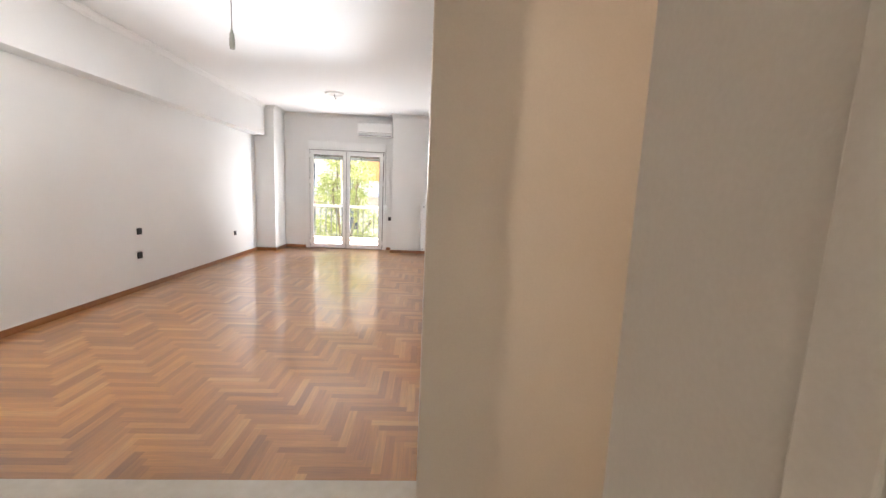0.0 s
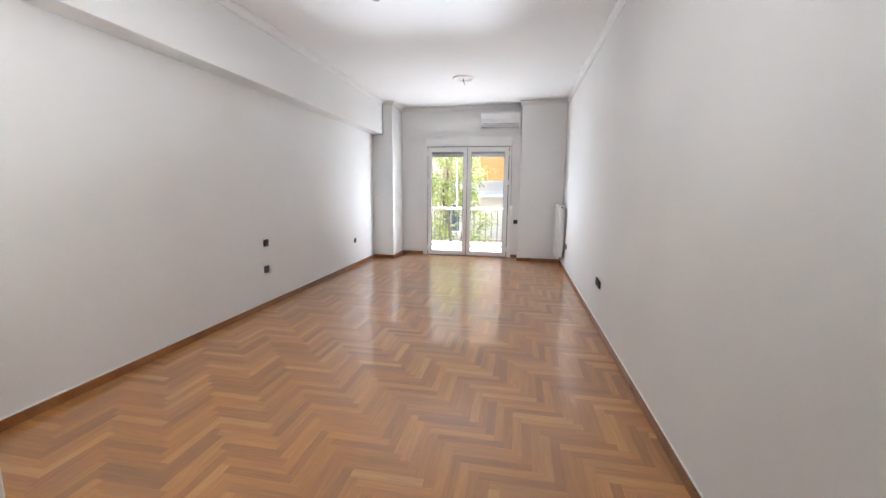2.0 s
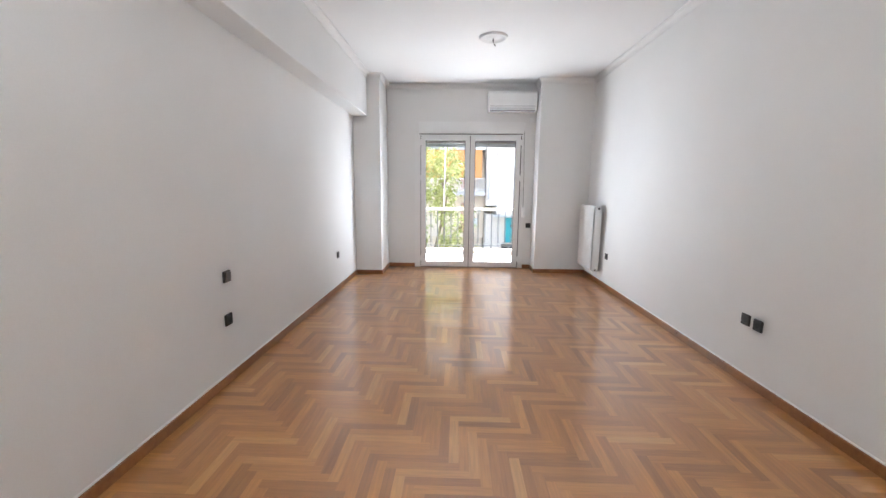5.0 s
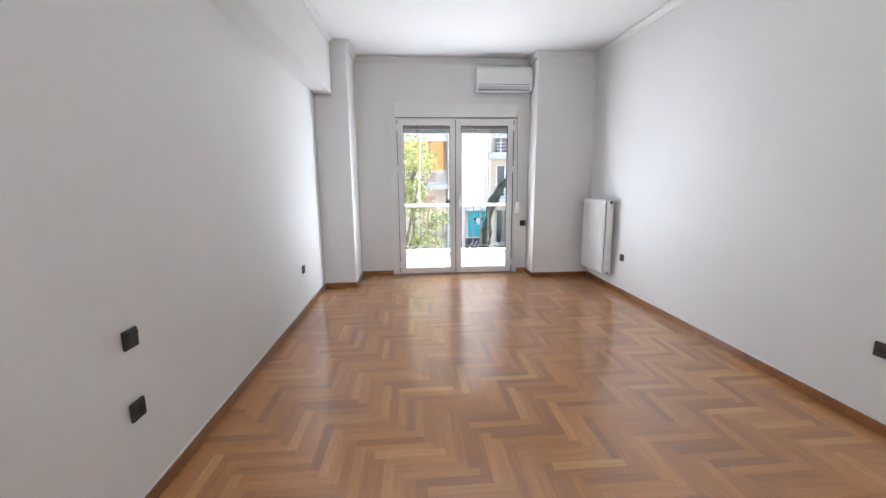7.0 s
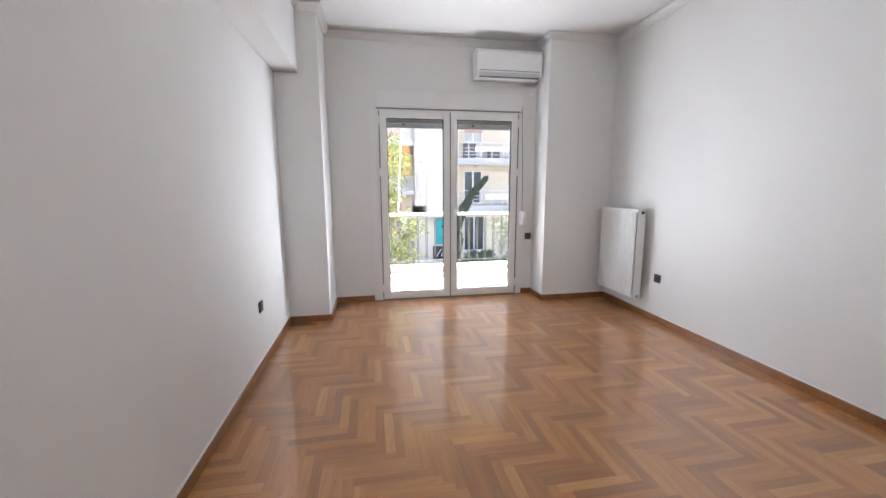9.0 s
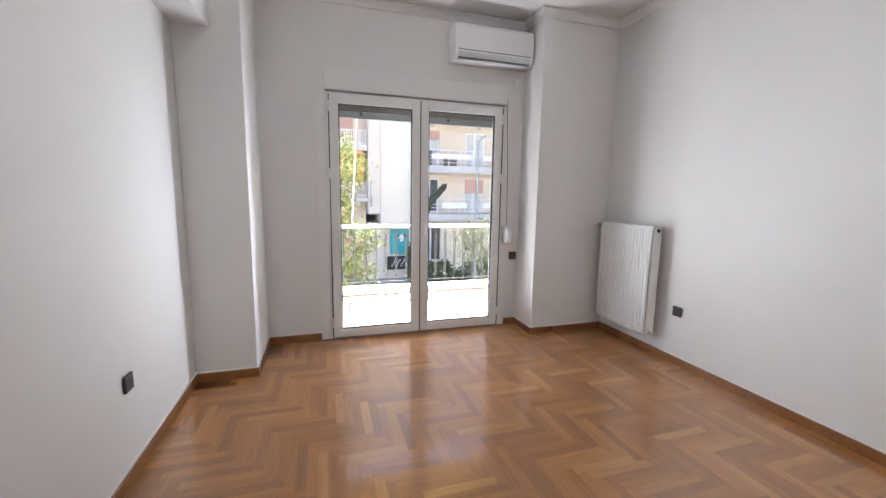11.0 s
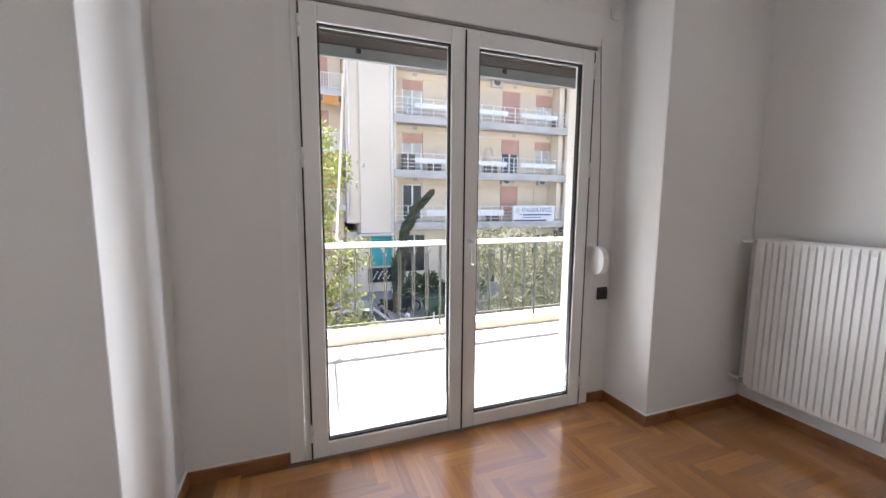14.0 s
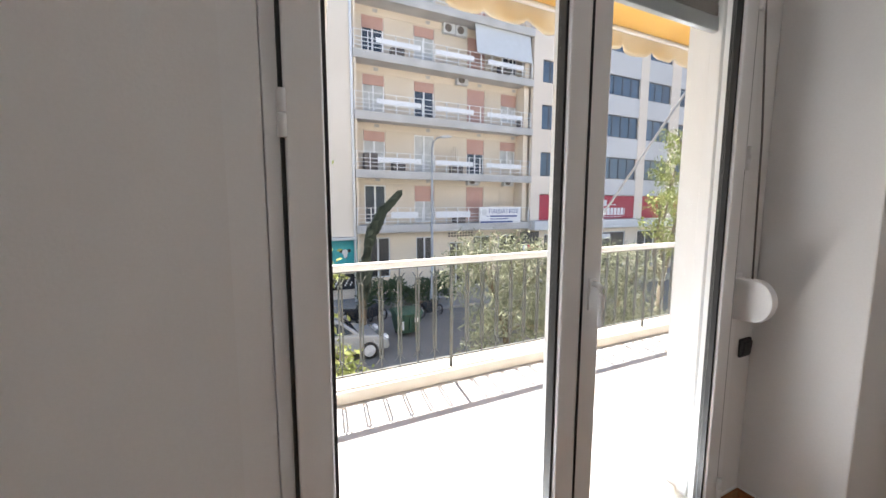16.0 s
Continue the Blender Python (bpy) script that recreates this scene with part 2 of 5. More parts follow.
CYPRESS = surface("dark_cypress_needles", (0.035, 0.05, 0.036), (0.10, 0.12, 0.085), 0.9, 4, 25, 0.3)
HEDGE = surface("dark_hedge_leaf", (0.02, 0.045, 0.015), (0.06, 0.10, 0.035), 0.7, 4, 25, 0.0)
BIN_GREEN = surface("green_bin_plastic", (0.025, 0.075, 0.045), (0.04, 0.10, 0.06), 0.5, 2, 30, 0.1)
CAR_SILVER = surface("silver_car_paint", (0.42, 0.43, 0.43), (0.50, 0.51, 0.51), 0.25, 1, 30, 0.0, metal=0.4, coat=0.5)
TYRE = surface("black_tyre", (0.015, 0.015, 0.015), (0.03, 0.03, 0.03), 0.8, 6, 40, 0.2)
DARK_FRAME = surface("dark_grey_window_frame", (0.06, 0.06, 0.065), (0.10, 0.10, 0.105), 0.45, 2, 40, 0.02)
POLE = surface("galvanised_pole", (0.30, 0.32, 0.34), (0.42, 0.44, 0.46), 0.5, 3, 40, 0.1, metal=0.3)


# ---- mesh helpers ----
def put_box(bm, x0, x1, y0, y1, z0, z1, slot=0):
    v = [bm.verts.new(c) for c in ((x0, y0, z0), (x1, y0, z0), (x1, y1, z0), (x0, y1, z0), (x0, y0, z1), (x1, y0, z1), (x1, y1, z1), (x0, y1, z1))]
    for f in ((3, 2, 1, 0), (4, 5, 6, 7), (0, 1, 5, 4), (1, 2, 6, 5), (2, 3, 7, 6), (3, 0, 4, 7)):
        bm.faces.new([v[k] for k in f]).material_index = slot


def put_tube(bm, points, radii, seg=10, slot=0, cap=True):
    """A tube with a radius at each of its points."""
    pts = [Vector(p) for p in points]
    radii = [radii] * len(pts) if isinstance(radii, (int, float)) else radii
    rings = []
    for k, p in enumerate(pts):
        way = (pts[min(k + 1, len(pts) - 1)] - pts[max(k - 1, 0)]).normalized()
        side = way.orthogonal().normalized() if abs(way.z) > 0.9 else way.cross(Vector((0, 0, 1))).normalized()
        if abs(way.z) > 0.9:
            side = (Vector((1, 0, 0)) - way * way.x).normalized()
        up = side.cross(way)
        rings.append([bm.verts.new(p + radii[k] * (math.cos(a) * side + math.sin(a) * up)) for a in (2 * math.pi * s / seg for s in range(seg))])
    for a, b in zip(rings, rings[1:]):
        for s in range(seg):
            f = bm.faces.new((a[s], a[(s + 1) % seg], b[(s + 1) % seg], b[s]))
            f.material_index, f.smooth = slot, True
    if cap:
        bm.faces.new(rings[0][::-1]).material_index = slot
        bm.faces.new(rings[-1]).material_index = slot


def put_prism(bm, outline, axis, a, b, slot=0):
    """An outline of (u, v) drawn out along x, y or z from a to b."""
    def at(u, v, w):
        return {"x": (w, u, v), "y": (u, w, v), "z": (u, v, w)}[axis]
    lo, hi = [bm.verts.new(at(u, v, a)) for u, v in outline], [bm.verts.new(at(u, v, b)) for u, v in outline]
    n = len(outline)
    for k in range(n):
        bm.faces.new((lo[k], lo[(k + 1) % n], hi[(k + 1) % n], hi[k])).material_index = slot
    bm.faces.new(lo[::-1]).material_index = slot
    bm.faces.new(hi).material_index = slot


def finish(name, bm, mats, parent=None, bevel=0.0, smooth=False):
    bmesh.ops.recalc_face_normals(bm, faces=bm.faces)
    if bevel:
        bmesh.ops.bevel(bm, geom=[e for e in bm.edges if len(e.link_faces) == 2 and e.calc_face_angle(0) > 0.6], offset=bevel, segments=2, profile=0.5, affect="EDGES", clamp_overlap=True)
    me = bpy.data.meshes.new(name)
    bm.to_mesh(me)
    bm.free()
    for m in mats if isinstance(mats, (list, tuple)) else [mats]:
        me.materials.append(m)
    if smooth:
        for f in me.polygons:
            f.use_smooth = True
    ob = new(name, me)
    if parent:
        ob.parent = parent
    return ob


def boxes(name, rows, mats, parent=None, bevel=0.0):
    bm = bmesh.new()
    for r in rows:
        put_box(bm, *r)
    return finish(name, bm, mats, parent, bevel)


def structure(ob, label, category):
    return tagged(ob, label, category, kind="structure")


def holder(name, at, label, category, group="", kind=""):
    ob = new(name)
    ob.location = at
    return tagged(ob, label, category, group, kind)


def under(ob, parent):
    """Parents ob, whose mesh is in world places, without moving it."""
    ob.parent = parent
    ob.matrix_parent_inverse = Matrix.Translation(parent.location).inverted()
    return ob


def sweep(name, path, profile, mats, side=1):
    """Draws a profile of (offset, height) along a plan line with mitred corners. side: 1 if the room lies left of the line."""
    pts = [Vector(p) for p in path]
    dirs = [(b - a).normalized() for a, b in zip(pts, pts[1:])]
    bm = bmesh.new()
    rows = []
    for k, p in enumerate(pts):
        na = Vector((-dirs[max(k - 1, 0)].y, dirs[max(k - 1, 0)].x)) * side
        nb = Vector((-dirs[min(k, len(dirs) - 1)].y, dirs[min(k, len(dirs) - 1)].x)) * side
        m = (na + nb) / max(0.2, 1 + na.dot(nb))
        rows.append([bm.verts.new((p.x + m.x * d, p.y + m.y * d, z)) for d, z in profile])
    n = len(profile)
    for a, b in zip(rows, rows[1:]):
        for k in range(n):
            bm.faces.new((a[k], a[(k + 1) % n], b[(k + 1) % n], b[k]))
    bm.faces.new(rows[0])
    bm.faces.new(rows[-1][::-1])
    return finish(name, bm, mats)


# ---- the room ----
LEFT, RIGHT, FRONT, BACK, TOP = -3.62, 0.0, 1.87, 9.20, 2.99
OUT = 9.45
COL_L, COL_L_Y, COL_R, COL_R_Y = -3.22, 8.57, -0.805, 8.85
DOOR_L, DOOR_R, DOOR_T = -2.70, -0.985, 2.205
BEAM_X, BEAM_Z = -3.405, 2.385

structure(boxes("wall_west", [(LEFT - 0.2, LEFT, -2.7, OUT, -0.1, 3.2)], PAINT), "smooth white painted long wall of the room", "wall")
structure(boxes("wall_east", [(RIGHT, RIGHT + 0.2, FRONT, OUT, -0.1, 3.2)], PAINT), "smooth white painted long wall with sockets", "wall")
structure(boxes("wall_north", [(LEFT, DOOR_L, BACK, OUT, -0.1, 3.2), (DOOR_R, RIGHT, BACK, OUT, -0.1, 3.2), (DOOR_L, DOOR_R, BACK, OUT, 2.40, 3.2)], PAINT), "white painted end wall around the balcony door", "wall")
structure(boxes("wall_south", [(LEFT, -2.1, 1.61, FRONT, -0.1, 3.2), (-0.077, 3.2, 1.61, FRONT, -0.1, 3.2), (-2.1, -0.077, 1.61, FRONT, 2.25, 3.2)], HALL, bevel=0.004), "painted wall with a wide opening to the hall", "wall")
structure(boxes("column_left", [(LEFT, COL_L, COL_L_Y, BACK, -0.02, TOP)], PAINT, bevel=0.006), "white painted structural column beside the beam", "column")
structure(boxes("column_right", [(COL_R, RIGHT, COL_R_Y, BACK, -0.02, TOP)], PAINT, bevel=0.006), "white painted structural column beside the radiator", "column")
structure(boxes("beam", [(LEFT, BEAM_X, FRONT, COL_L_Y, BEAM_Z, TOP)], PAINT, bevel=0.008), "white painted downstand beam along the wall", "beam")
structure(boxes("ceiling", [(LEFT - 0.2, 3.2, -2.7, OUT, TOP, 3.2)], CEIL), "plain white painted ceiling", "ceiling")
structure(boxes("floor", [(LEFT - 0.2, RIGHT + 0.2, 1.815, OUT, -0.2, -0.011)], GREY_LINE), "screed under the oak herringbone parquet", "floor")

CORNICE_PROFILE = [(0.0, TOP - 0.075), (0.010, TOP - 0.075), (0.014, TOP - 0.062), (0.020, TOP - 0.045), (0.034, TOP - 0.026), (0.050, TOP - 0.018), (0.052, TOP - 0.004), (0.0, TOP - 0.004)]
structure(sweep("cornice", [(RIGHT, FRONT), (RIGHT, COL_R_Y), (COL_R, COL_R_Y), (COL_R, BACK), (COL_L, BACK), (COL_L, COL_L_Y), (BEAM_X, COL_L_Y), (BEAM_X, FRONT)], CORNICE_PROFILE, CORNICE), "white moulded plaster cornice along the ceiling", "cornice")
SKIRT_PROFILE = [(0.0, 0.0), (0.013, 0.0), (0.013, 0.056), (0.009, 0.063), (0.0, 0.065)]
BEAD_PROFILE = [(0.0, 0.065), (0.008, 0.065), (0.007, 0.071), (0.0, 0.073)]
RUN_A = [(RIGHT, FRONT), (RIGHT, COL_R_Y), (COL_R, COL_R_Y), (COL_R, BACK), (DOOR_R + 0.047, BACK)]
RUN_B = [(DOOR_L - 0.07, BACK), (COL_L, BACK), (COL_L, COL_L_Y), (LEFT, COL_L_Y), (LEFT, FRONT), (-2.1, FRONT)]
for k, run in enumerate((RUN_A, RUN_B)):
    structure(sweep("baseboard", run, SKIRT_PROFILE, SKIRT), "low brown varnished wooden skirting board", "baseboard")
    structure(sweep("trim", run, BEAD_PROFILE, PAINT), "thin white paint bead above the skirting", "trim")

# hall, with the lit passage beside it
structure(boxes("hall_floor", [(LEFT - 0.2, 3.2, -2.7, 1.61, -0.2, 0.0), (LEFT, -0.077, 1.612, 1.813, -0.2, 0.002)], MARBLE), "cream marble hall floor and threshold", "floor")
structure(boxes("wall_hall", [(0.217, 0.33, -2.5, 0.665, 0.0, TOP)], HALL, bevel=0.005), "painted thin hall partition wall", "wall")
# outer hall walls, out of view, added so no sun leaks in
structure(boxes("unseen_hall_walls", [(LEFT, 3.2, -2.7, -2.5, -0.1, TOP), (3.0, 3.2, -2.5, 1.61, -0.1, TOP)], HALL), "unseen painted walls closing the hall", "wall")
hall_door = holder("hall_door", (0.217, -0.1, 0.0), "dark wooden hall door in a painted casing", "door")
under(boxes("casing", [(0.199, 0.216, 0.31, 0.37, 0.001, 2.12), (0.199, 0.216, -0.60, -0.54, 0.001, 2.12), (0.199, 0.216, -0.54, 0.31, 2.06, 2.12)], HALL, bevel=0.003), hall_door)
under(boxes("leaf", [(0.203, 0.216, -0.538, 0.308, 0.006, 2.058)], BROWN_DOOR, bevel=0.003), hall_door)
# holders at the two hall lamps, out of view; the second is made up
for x, y in ((0.43, -0.95), (-1.9, -1.3)):
    hall_bulb = holder("unseen_hall_bulb", (x, y, TOP), "plain white hanging bulb holder, unseen on the hall ceiling", "lamp", "hall lamps")
    bm = bmesh.new()
    put_tube(bm, [(x, y, TOP), (x, y, TOP - 0.02), (x, y, TOP - 0.03)], [0.05, 0.05, 0.03], 16)
    put_tube(bm, [(x, y, TOP - 0.03), (x, y, 2.54)], 0.004, 6)
    put_tube(bm, [(x, y, 2.54), (x, y, 2.47)], 0.018, 10)
    under(finish("holder", bm, PLASTIC), hall_bulb)


# ---- balcony door ----
def ring(bm, x0, x1, z0, z1, w, y0, y1, slot=0):
    put_box(bm, x0, x0 + w, y0, y1, z0, z1, slot)
    put_box(bm, x1 - w, x1, y0, y1, z0, z1, slot)
    put_box(bm, x0 + w, x1 - w, y0, y1, z0, z0 + w, slot)
    put_box(bm, x0 + w, x1 - w, y0, y1, z1 - w, z1, slot)


door = holder("balcony_door", (-1.85, BACK, 0.0), "white aluminium double-leaf glazed balcony door, closed", "door")
bm = bmesh.new()
ring(bm, DOOR_L + 0.002, DOOR_R - 0.002, 0.002, DOOR_T, 0.036, 9.188, 9.275)
under(finish("frame", bm, ALU, bevel=0.003), door)
for x0, x1 in ((-2.662, -1.857), (-1.853, -1.036)):
    bm = bmesh.new()
    ring(bm, x0, x1, 0.018, 2.186, 0.076, 9.165, 9.235)
    under(finish("sash", bm, ALU, bevel=0.005), door)
    bm = bmesh.new()
    ring(bm, x0 + 0.0765, x1 - 0.0765, 0.0945, 2.1095, 0.009, 9.1775, 9.192)
    under(finish("gasket", bm, RUBBER), door)
    bm = bmesh.new()
    ring(bm, x0 + 0.0757, x1 - 0.0757, 0.0937, 2.1103, 0.004, 9.1945, 9.213)
    under(finish("outer_gasket", bm, RUBBER), door)
    pane = under(boxes("pane", [(x0 + 0.08, x1 - 0.08, 9.186, 9.194, 0.098, 2.106)], GLASS), door)
    pane.visible_shadow = False
    edge = x0 - 0.004 if x0 < -2 else x1 + 0.004
    for z in (0.16, 1.51, 2.08):
        bm = bmesh.new()
        put_tube(bm, [(edge, 9.158, z - 0.045), (edge, 9.158, z - 0.002)], 0.008, 10)
        put_tube(bm, [(edge, 9.158, z + 0.002), (edge, 9.158, z + 0.045)], 0.008, 10)
        put_box(bm, edge - 0.008, edge + 0.008, 9.158, 9.187, z - 0.042, z + 0.042)
        under(finish("hinge", bm, ALU), door)
under(boxes("middle_seal", [(-1.8595, -1.8505, 9.1635, 9.1648, 0.02, 2.184)], RUBBER), door)
under(boxes("side_seal", [(-2.6695, -2.6622, 9.168, 9.187, 0.02, 2.186), (-1.0358, -1.0235, 9.172, 9.187, 0.02, 2.186)], RUBBER), door)
under(boxes("threshold_seal", [(-2.66, -1.026, 9.169, 9.187, 0.003, 0.016)], GREY_LINE), door)
bm = bmesh.new()
put_box(bm, -1.832, -1.804, 9.156, 9.1649, 1.02, 1.115)
put_tube(bm, [(-1.818, 9.157, 1.10), (-1.818, 9.138, 1.10), (-1.818, 9.127, 1.092), (-1.818, 9.123, 1.07), (-1.818, 9.123, 0.985), (-1.818, 9.127, 0.975)], [0.010, 0.009, 0.010, 0.010, 0.009, 0.006], 10)
under(finish("handle", bm, ALU, bevel=0.0), door)
bm = bmesh.new()
put_box(bm, DOOR_L - 0.068, DOOR_L, 9.197, BACK - 0.0005, 0.0, 2.21)
put_box(bm, DOOR_R, DOOR_R + 0.045, 9.197, BACK - 0.0005, 0.0, 2.21)
structure(finish("door_casing", bm, ALU), "flat white strips beside the balcony door frame", "trim")
structure(boxes("door_sill", [(DOOR_L, DOOR_R, 9.276, 9.56, -0.20, 0.012)], MARBLE, bevel=0.004), "pale marble door sill", "sill")

shutter_box = holder("shutter_box", (-1.85, BACK, 2.21), "flat white cover panel of the roller shutter box", "shutter box")
under(boxes("cover", [(DOOR_L - 0.004, DOOR_R + 0.004, 9.178, BACK - 0.0005, 2.222, 2.405)], ALU, bevel=0.004), shutter_box)
under(boxes("seal", [(-2.69, -1.005, 9.184, BACK - 0.0005, 2.207, 2.221)], GREY_LINE), shutter_box)
shutter = holder("roller_shutter", (-1.85, 9.33, 2.3), "rolled-up taupe roller shutter with pale bottom bar", "shutter")
for k in range(5):
    under(boxes("slat", [(DOOR_L + 0.03, DOOR_R - 0.03, 9.318, 9.334, 2.080 + 0.052 * k, 2.129 + 0.052 * k)], SHUTTER, bevel=0.006), shutter)
under(boxes("bottom_bar", [(DOOR_L + 0.03, DOOR_R - 0.03, 9.314, 9.338, 2.020, 2.077)], SHUTTER_BAR, bevel=0.004), shutter)
for x in (-2.38, -1.55):
    under(boxes("stopper", [(x - 0.012, x + 0.012, 9.300, 9.313, 2.047, 2.071)], RUBBER, bevel=0.003), shutter)
for x in (DOOR_L, DOOR_R - 0.028):
    under(boxes("guide_rail", [(x, x + 0.028, 9.300, 9.345, 0.013, 2.35)], ALU, bevel=0.003), shutter)
structure(boxes("shutter_lining", [(DOOR_L, DOOR_R, 9.276, 9.299, 2.205, 2.4), (DOOR_L, DOOR_R, 9.36, OUT - 0.002, 2.12, 2.4)], PLASTER_OUT), "white lining of the shutter recess", "trim")

winder = holder("shutter_strap_winder", (-0.965, BACK, 0.945), "white rounded plastic strap winder below its grey cord", "strap winder")
bm = bmesh.new()
arc = [(BACK - 0.001, 0.875), (BACK - 0.001, 1.045)] + [(9.125 - 0.068 * math.sin(a), 0.960 + 0.085 * math.cos(a)) for a in (math.pi * k / 14 for k in range(15))]
put_prism(bm, arc, "x", -0.988, -0.945)
under(finish("case", bm, PLASTIC, bevel=0.004), winder)
under(boxes("back_plate", [(-1.003, -0.930, 9.192, BACK - 0.0008, 0.860, 1.060)], PLASTIC, bevel=0.003), winder)
bm = bmesh.new()
put_tube(bm, [(-0.985, 9.186, 2.36), (-0.972, 9.15, 1.6), (-0.966, 9.14, 1.043)], 0.0035, 6)
under(finish("cord", bm, WIRE), winder)
under(boxes("cord_guide", [(-1.0, -0.972, 9.178, BACK - 0.0005, 2.35, 2.385)], PLASTIC, bevel=0.003), winder)
sensor = holder("wall_sensor", (-0.87, BACK, 2.44), "small white plastic fitting on the end wall", "wall fitting")
bm = bmesh.new()
put_box(bm, -0.90, -0.845, 9.188, BACK - 0.0005, 2.40, 2.47)
put_tube(bm, [(-0.872, 9.19, 2.45), (-0.872, 9.165, 2.45)], 0.019, 12)
under(finish("body", bm, PLASTIC, bevel=0.003), sensor)


# ---- sockets and switches ----
def wall_plate(wall, at, kind, label, group=""):
    """A square dark plate. wall: the way in which it looks."""
    m = {"east": pose(*at, 0, 0, 90), "west": pose(*at, 0, 0, -90), "south": pose(*at)}[wall]
    name = "light_switch" if kind == "switch" else "wall_socket"
    ob = new(name)
    ob.matrix_world = m
    tagged(ob, label, "switch" if kind == "switch" else "socket", group)
    bm = bmesh.new()
    put_box(bm, -0.041, 0.041, -0.0145, -0.0005, -0.041, 0.041)
    finish("plate", bm, DARK_PLASTIC, ob, bevel=0.007)
    bm = bmesh.new()
    if kind == "switch":
        put_prism(bm, [(-0.014, -0.029), (-0.0185, -0.029), (-0.0235, 0.029), (-0.014, 0.029)], "x", -0.029, 0.029)
        finish("rocker", bm, DARK_PLASTIC, ob, bevel=0.002)
    else:
        put_tube(bm, [(0, -0.0141, 0), (0, -0.0165, 0)], 0.0225, 20)
        finish("socket_ring", bm, DARK_PLASTIC, ob)
        bm = bmesh.new()
        put_tube(bm, [(0, -0.0150, 0), (0, -0.0168, 0)], 0.0185, 20)
        finish("hollow", bm, HOLE, ob)
    return ob


wall_plate("east", (LEFT, 5.13, 0.742), "switch", "anthracite plastic light switch above a socket on the white wall")
wall_plate("east", (LEFT, 5.115, 0.443), "socket", "anthracite plastic socket on the white wall", "low wall sockets")
wall_plate("east", (LEFT, 7.612, 0.462), "socket", "anthracite plastic socket near the column", "low wall sockets")
wall_plate("west", (RIGHT, 5.315, 0.45), "socket", "anthracite plastic data socket on the white wall", "low wall sockets")
wall_plate("west", (RIGHT, 5.20, 0.445), "socket", "anthracite plastic socket on the white wall", "low wall sockets")
wall_plate("west", (RIGHT, 7.94, 0.437), "socket", "anthracite plastic socket beside the radiator", "low wall sockets")
wall_plate("south", (-0.862, BACK, 0.732), "switch", "anthracite plastic switch below the strap winder")
wall_plate("west", (RIGHT, 1.913, 0.845), "switch", "anthracite plastic light switch near the hall opening", "entrance switches")
wall_plate("west", (RIGHT, 1.913, 0.755), "switch", "anthracite plastic light switch near the hall opening", "entrance switches")

# ---- air conditioner ----
ac = holder("air_conditioner", (-1.21, BACK, 2.69), "white wall-mounted split air conditioner above the balcony door", "air conditioner")
bm = bmesh.new()
side = [(BACK - 0.001, 2.548), (9.05, 2.545), (9.01, 2.556), (8.992, 2.60), (8.986, 2.70), (8.990, 2.80), (9.003, 2.832), (9.02, 2.84), (BACK - 0.001, 2.842)]
put_prism(bm, side, "x", -1.59, -0.832)
under(finish("body", bm, PLASTIC, bevel=0.006), ac)
under(boxes("flap_gap", [(-1.562, -0.862, 8.9885, 9.0, 2.612, 2.6165), (-1.562, -0.862, 9.006, 9.04, 2.5425, 2.5455)], HOLE), ac)
bm = bmesh.new()
put_prism(bm, [(9.046, 2.541), (9.008, 2.552), (8.987, 2.594), (8.983, 2.594), (9.004, 2.546), (9.046, 2.535)], "x", -1.565, -0.86)
under(finish("flap", bm, PALE_GREY, bevel=0.001), ac)
under(boxes("slot", [(-1.558, -0.868, 8.998, 9.012, 2.5475, 2.552)], HOLE), ac)

# ---- radiator ----
radiator = holder("radiator", (-0.09, 8.43, 0.2), "white ribbed steel panel radiator on the wall", "radiator")
RY0, RY1, RZ0, RZ1, RX = 8.122, 8.738, 0.180, 1.112, -0.142
bm = bmesh.new()
ribs = 17
pitch = (RY1 - RY0 - 0.04) / ribs
line = [(RX - 0.006, RY0)]
for k in range(ribs):
    y = RY0 + 0.02 + k * pitch
    line += [(RX + 0.006, y + 0.10 * pitch), (RX - 0.006, y + 0.20 * pitch), (RX - 0.006, y + 0.80 * pitch), (RX + 0.006, y + 0.90 * pitch)]
line.append((RX - 0.006, RY1))
levels = [(RZ0, 0.012), (RZ0 + 0.012, 0.002), (RZ0 + 0.045, 0.0), (RZ1 - 0.045, 0.0), (RZ1 - 0.012, 0.002), (RZ1, 0.012)]
rows = []
for i, (z, back) in enumerate(levels):
    flat = i in (0, 1, 4, 5)
    rows.append([bm.verts.new(((RX + back) if flat else x, y, z)) for x, y in line])
for a, b in zip(rows, rows[1:]):
    for k in range(len(line) - 1):
        bm.faces.new((a[k], a[k + 1], b[k + 1], b[k]))
under(finish("front_panel", bm, ENAMEL), radiator)
for y in (RY0, RY1 - 0.004):
    under(boxes("side_panel", [(RX + 0.008, -0.045, y, y + 0.004, RZ0 + 0.01, RZ1 - 0.003)], ENAMEL, bevel=0.001), radiator)
under(boxes("back_panel", [(-0.062, -0.047, RY0 + 0.006, RY1 - 0.006, RZ0 + 0.01, RZ1 - 0.02)], ENAMEL, bevel=0.003), radiator)
bm = bmesh.new()
for k in range(28):
    y = RY0 + 0.016 + k * (RY1 - RY0 - 0.032) / 27
    put_box(bm, RX + 0.012, -0.064, y - 0.003, y + 0.003, RZ1 - 0.012, RZ1 - 0.005)
put_box(bm, RX + 0.010, RX + 0.016, RY0 + 0.004, RY1 - 0.004, RZ1 - 0.012, RZ1 - 0.004)
put_box(bm, -0.068, -0.064, RY0 + 0.004, RY1 - 0.004, RZ1 - 0.012, RZ1 - 0.004)
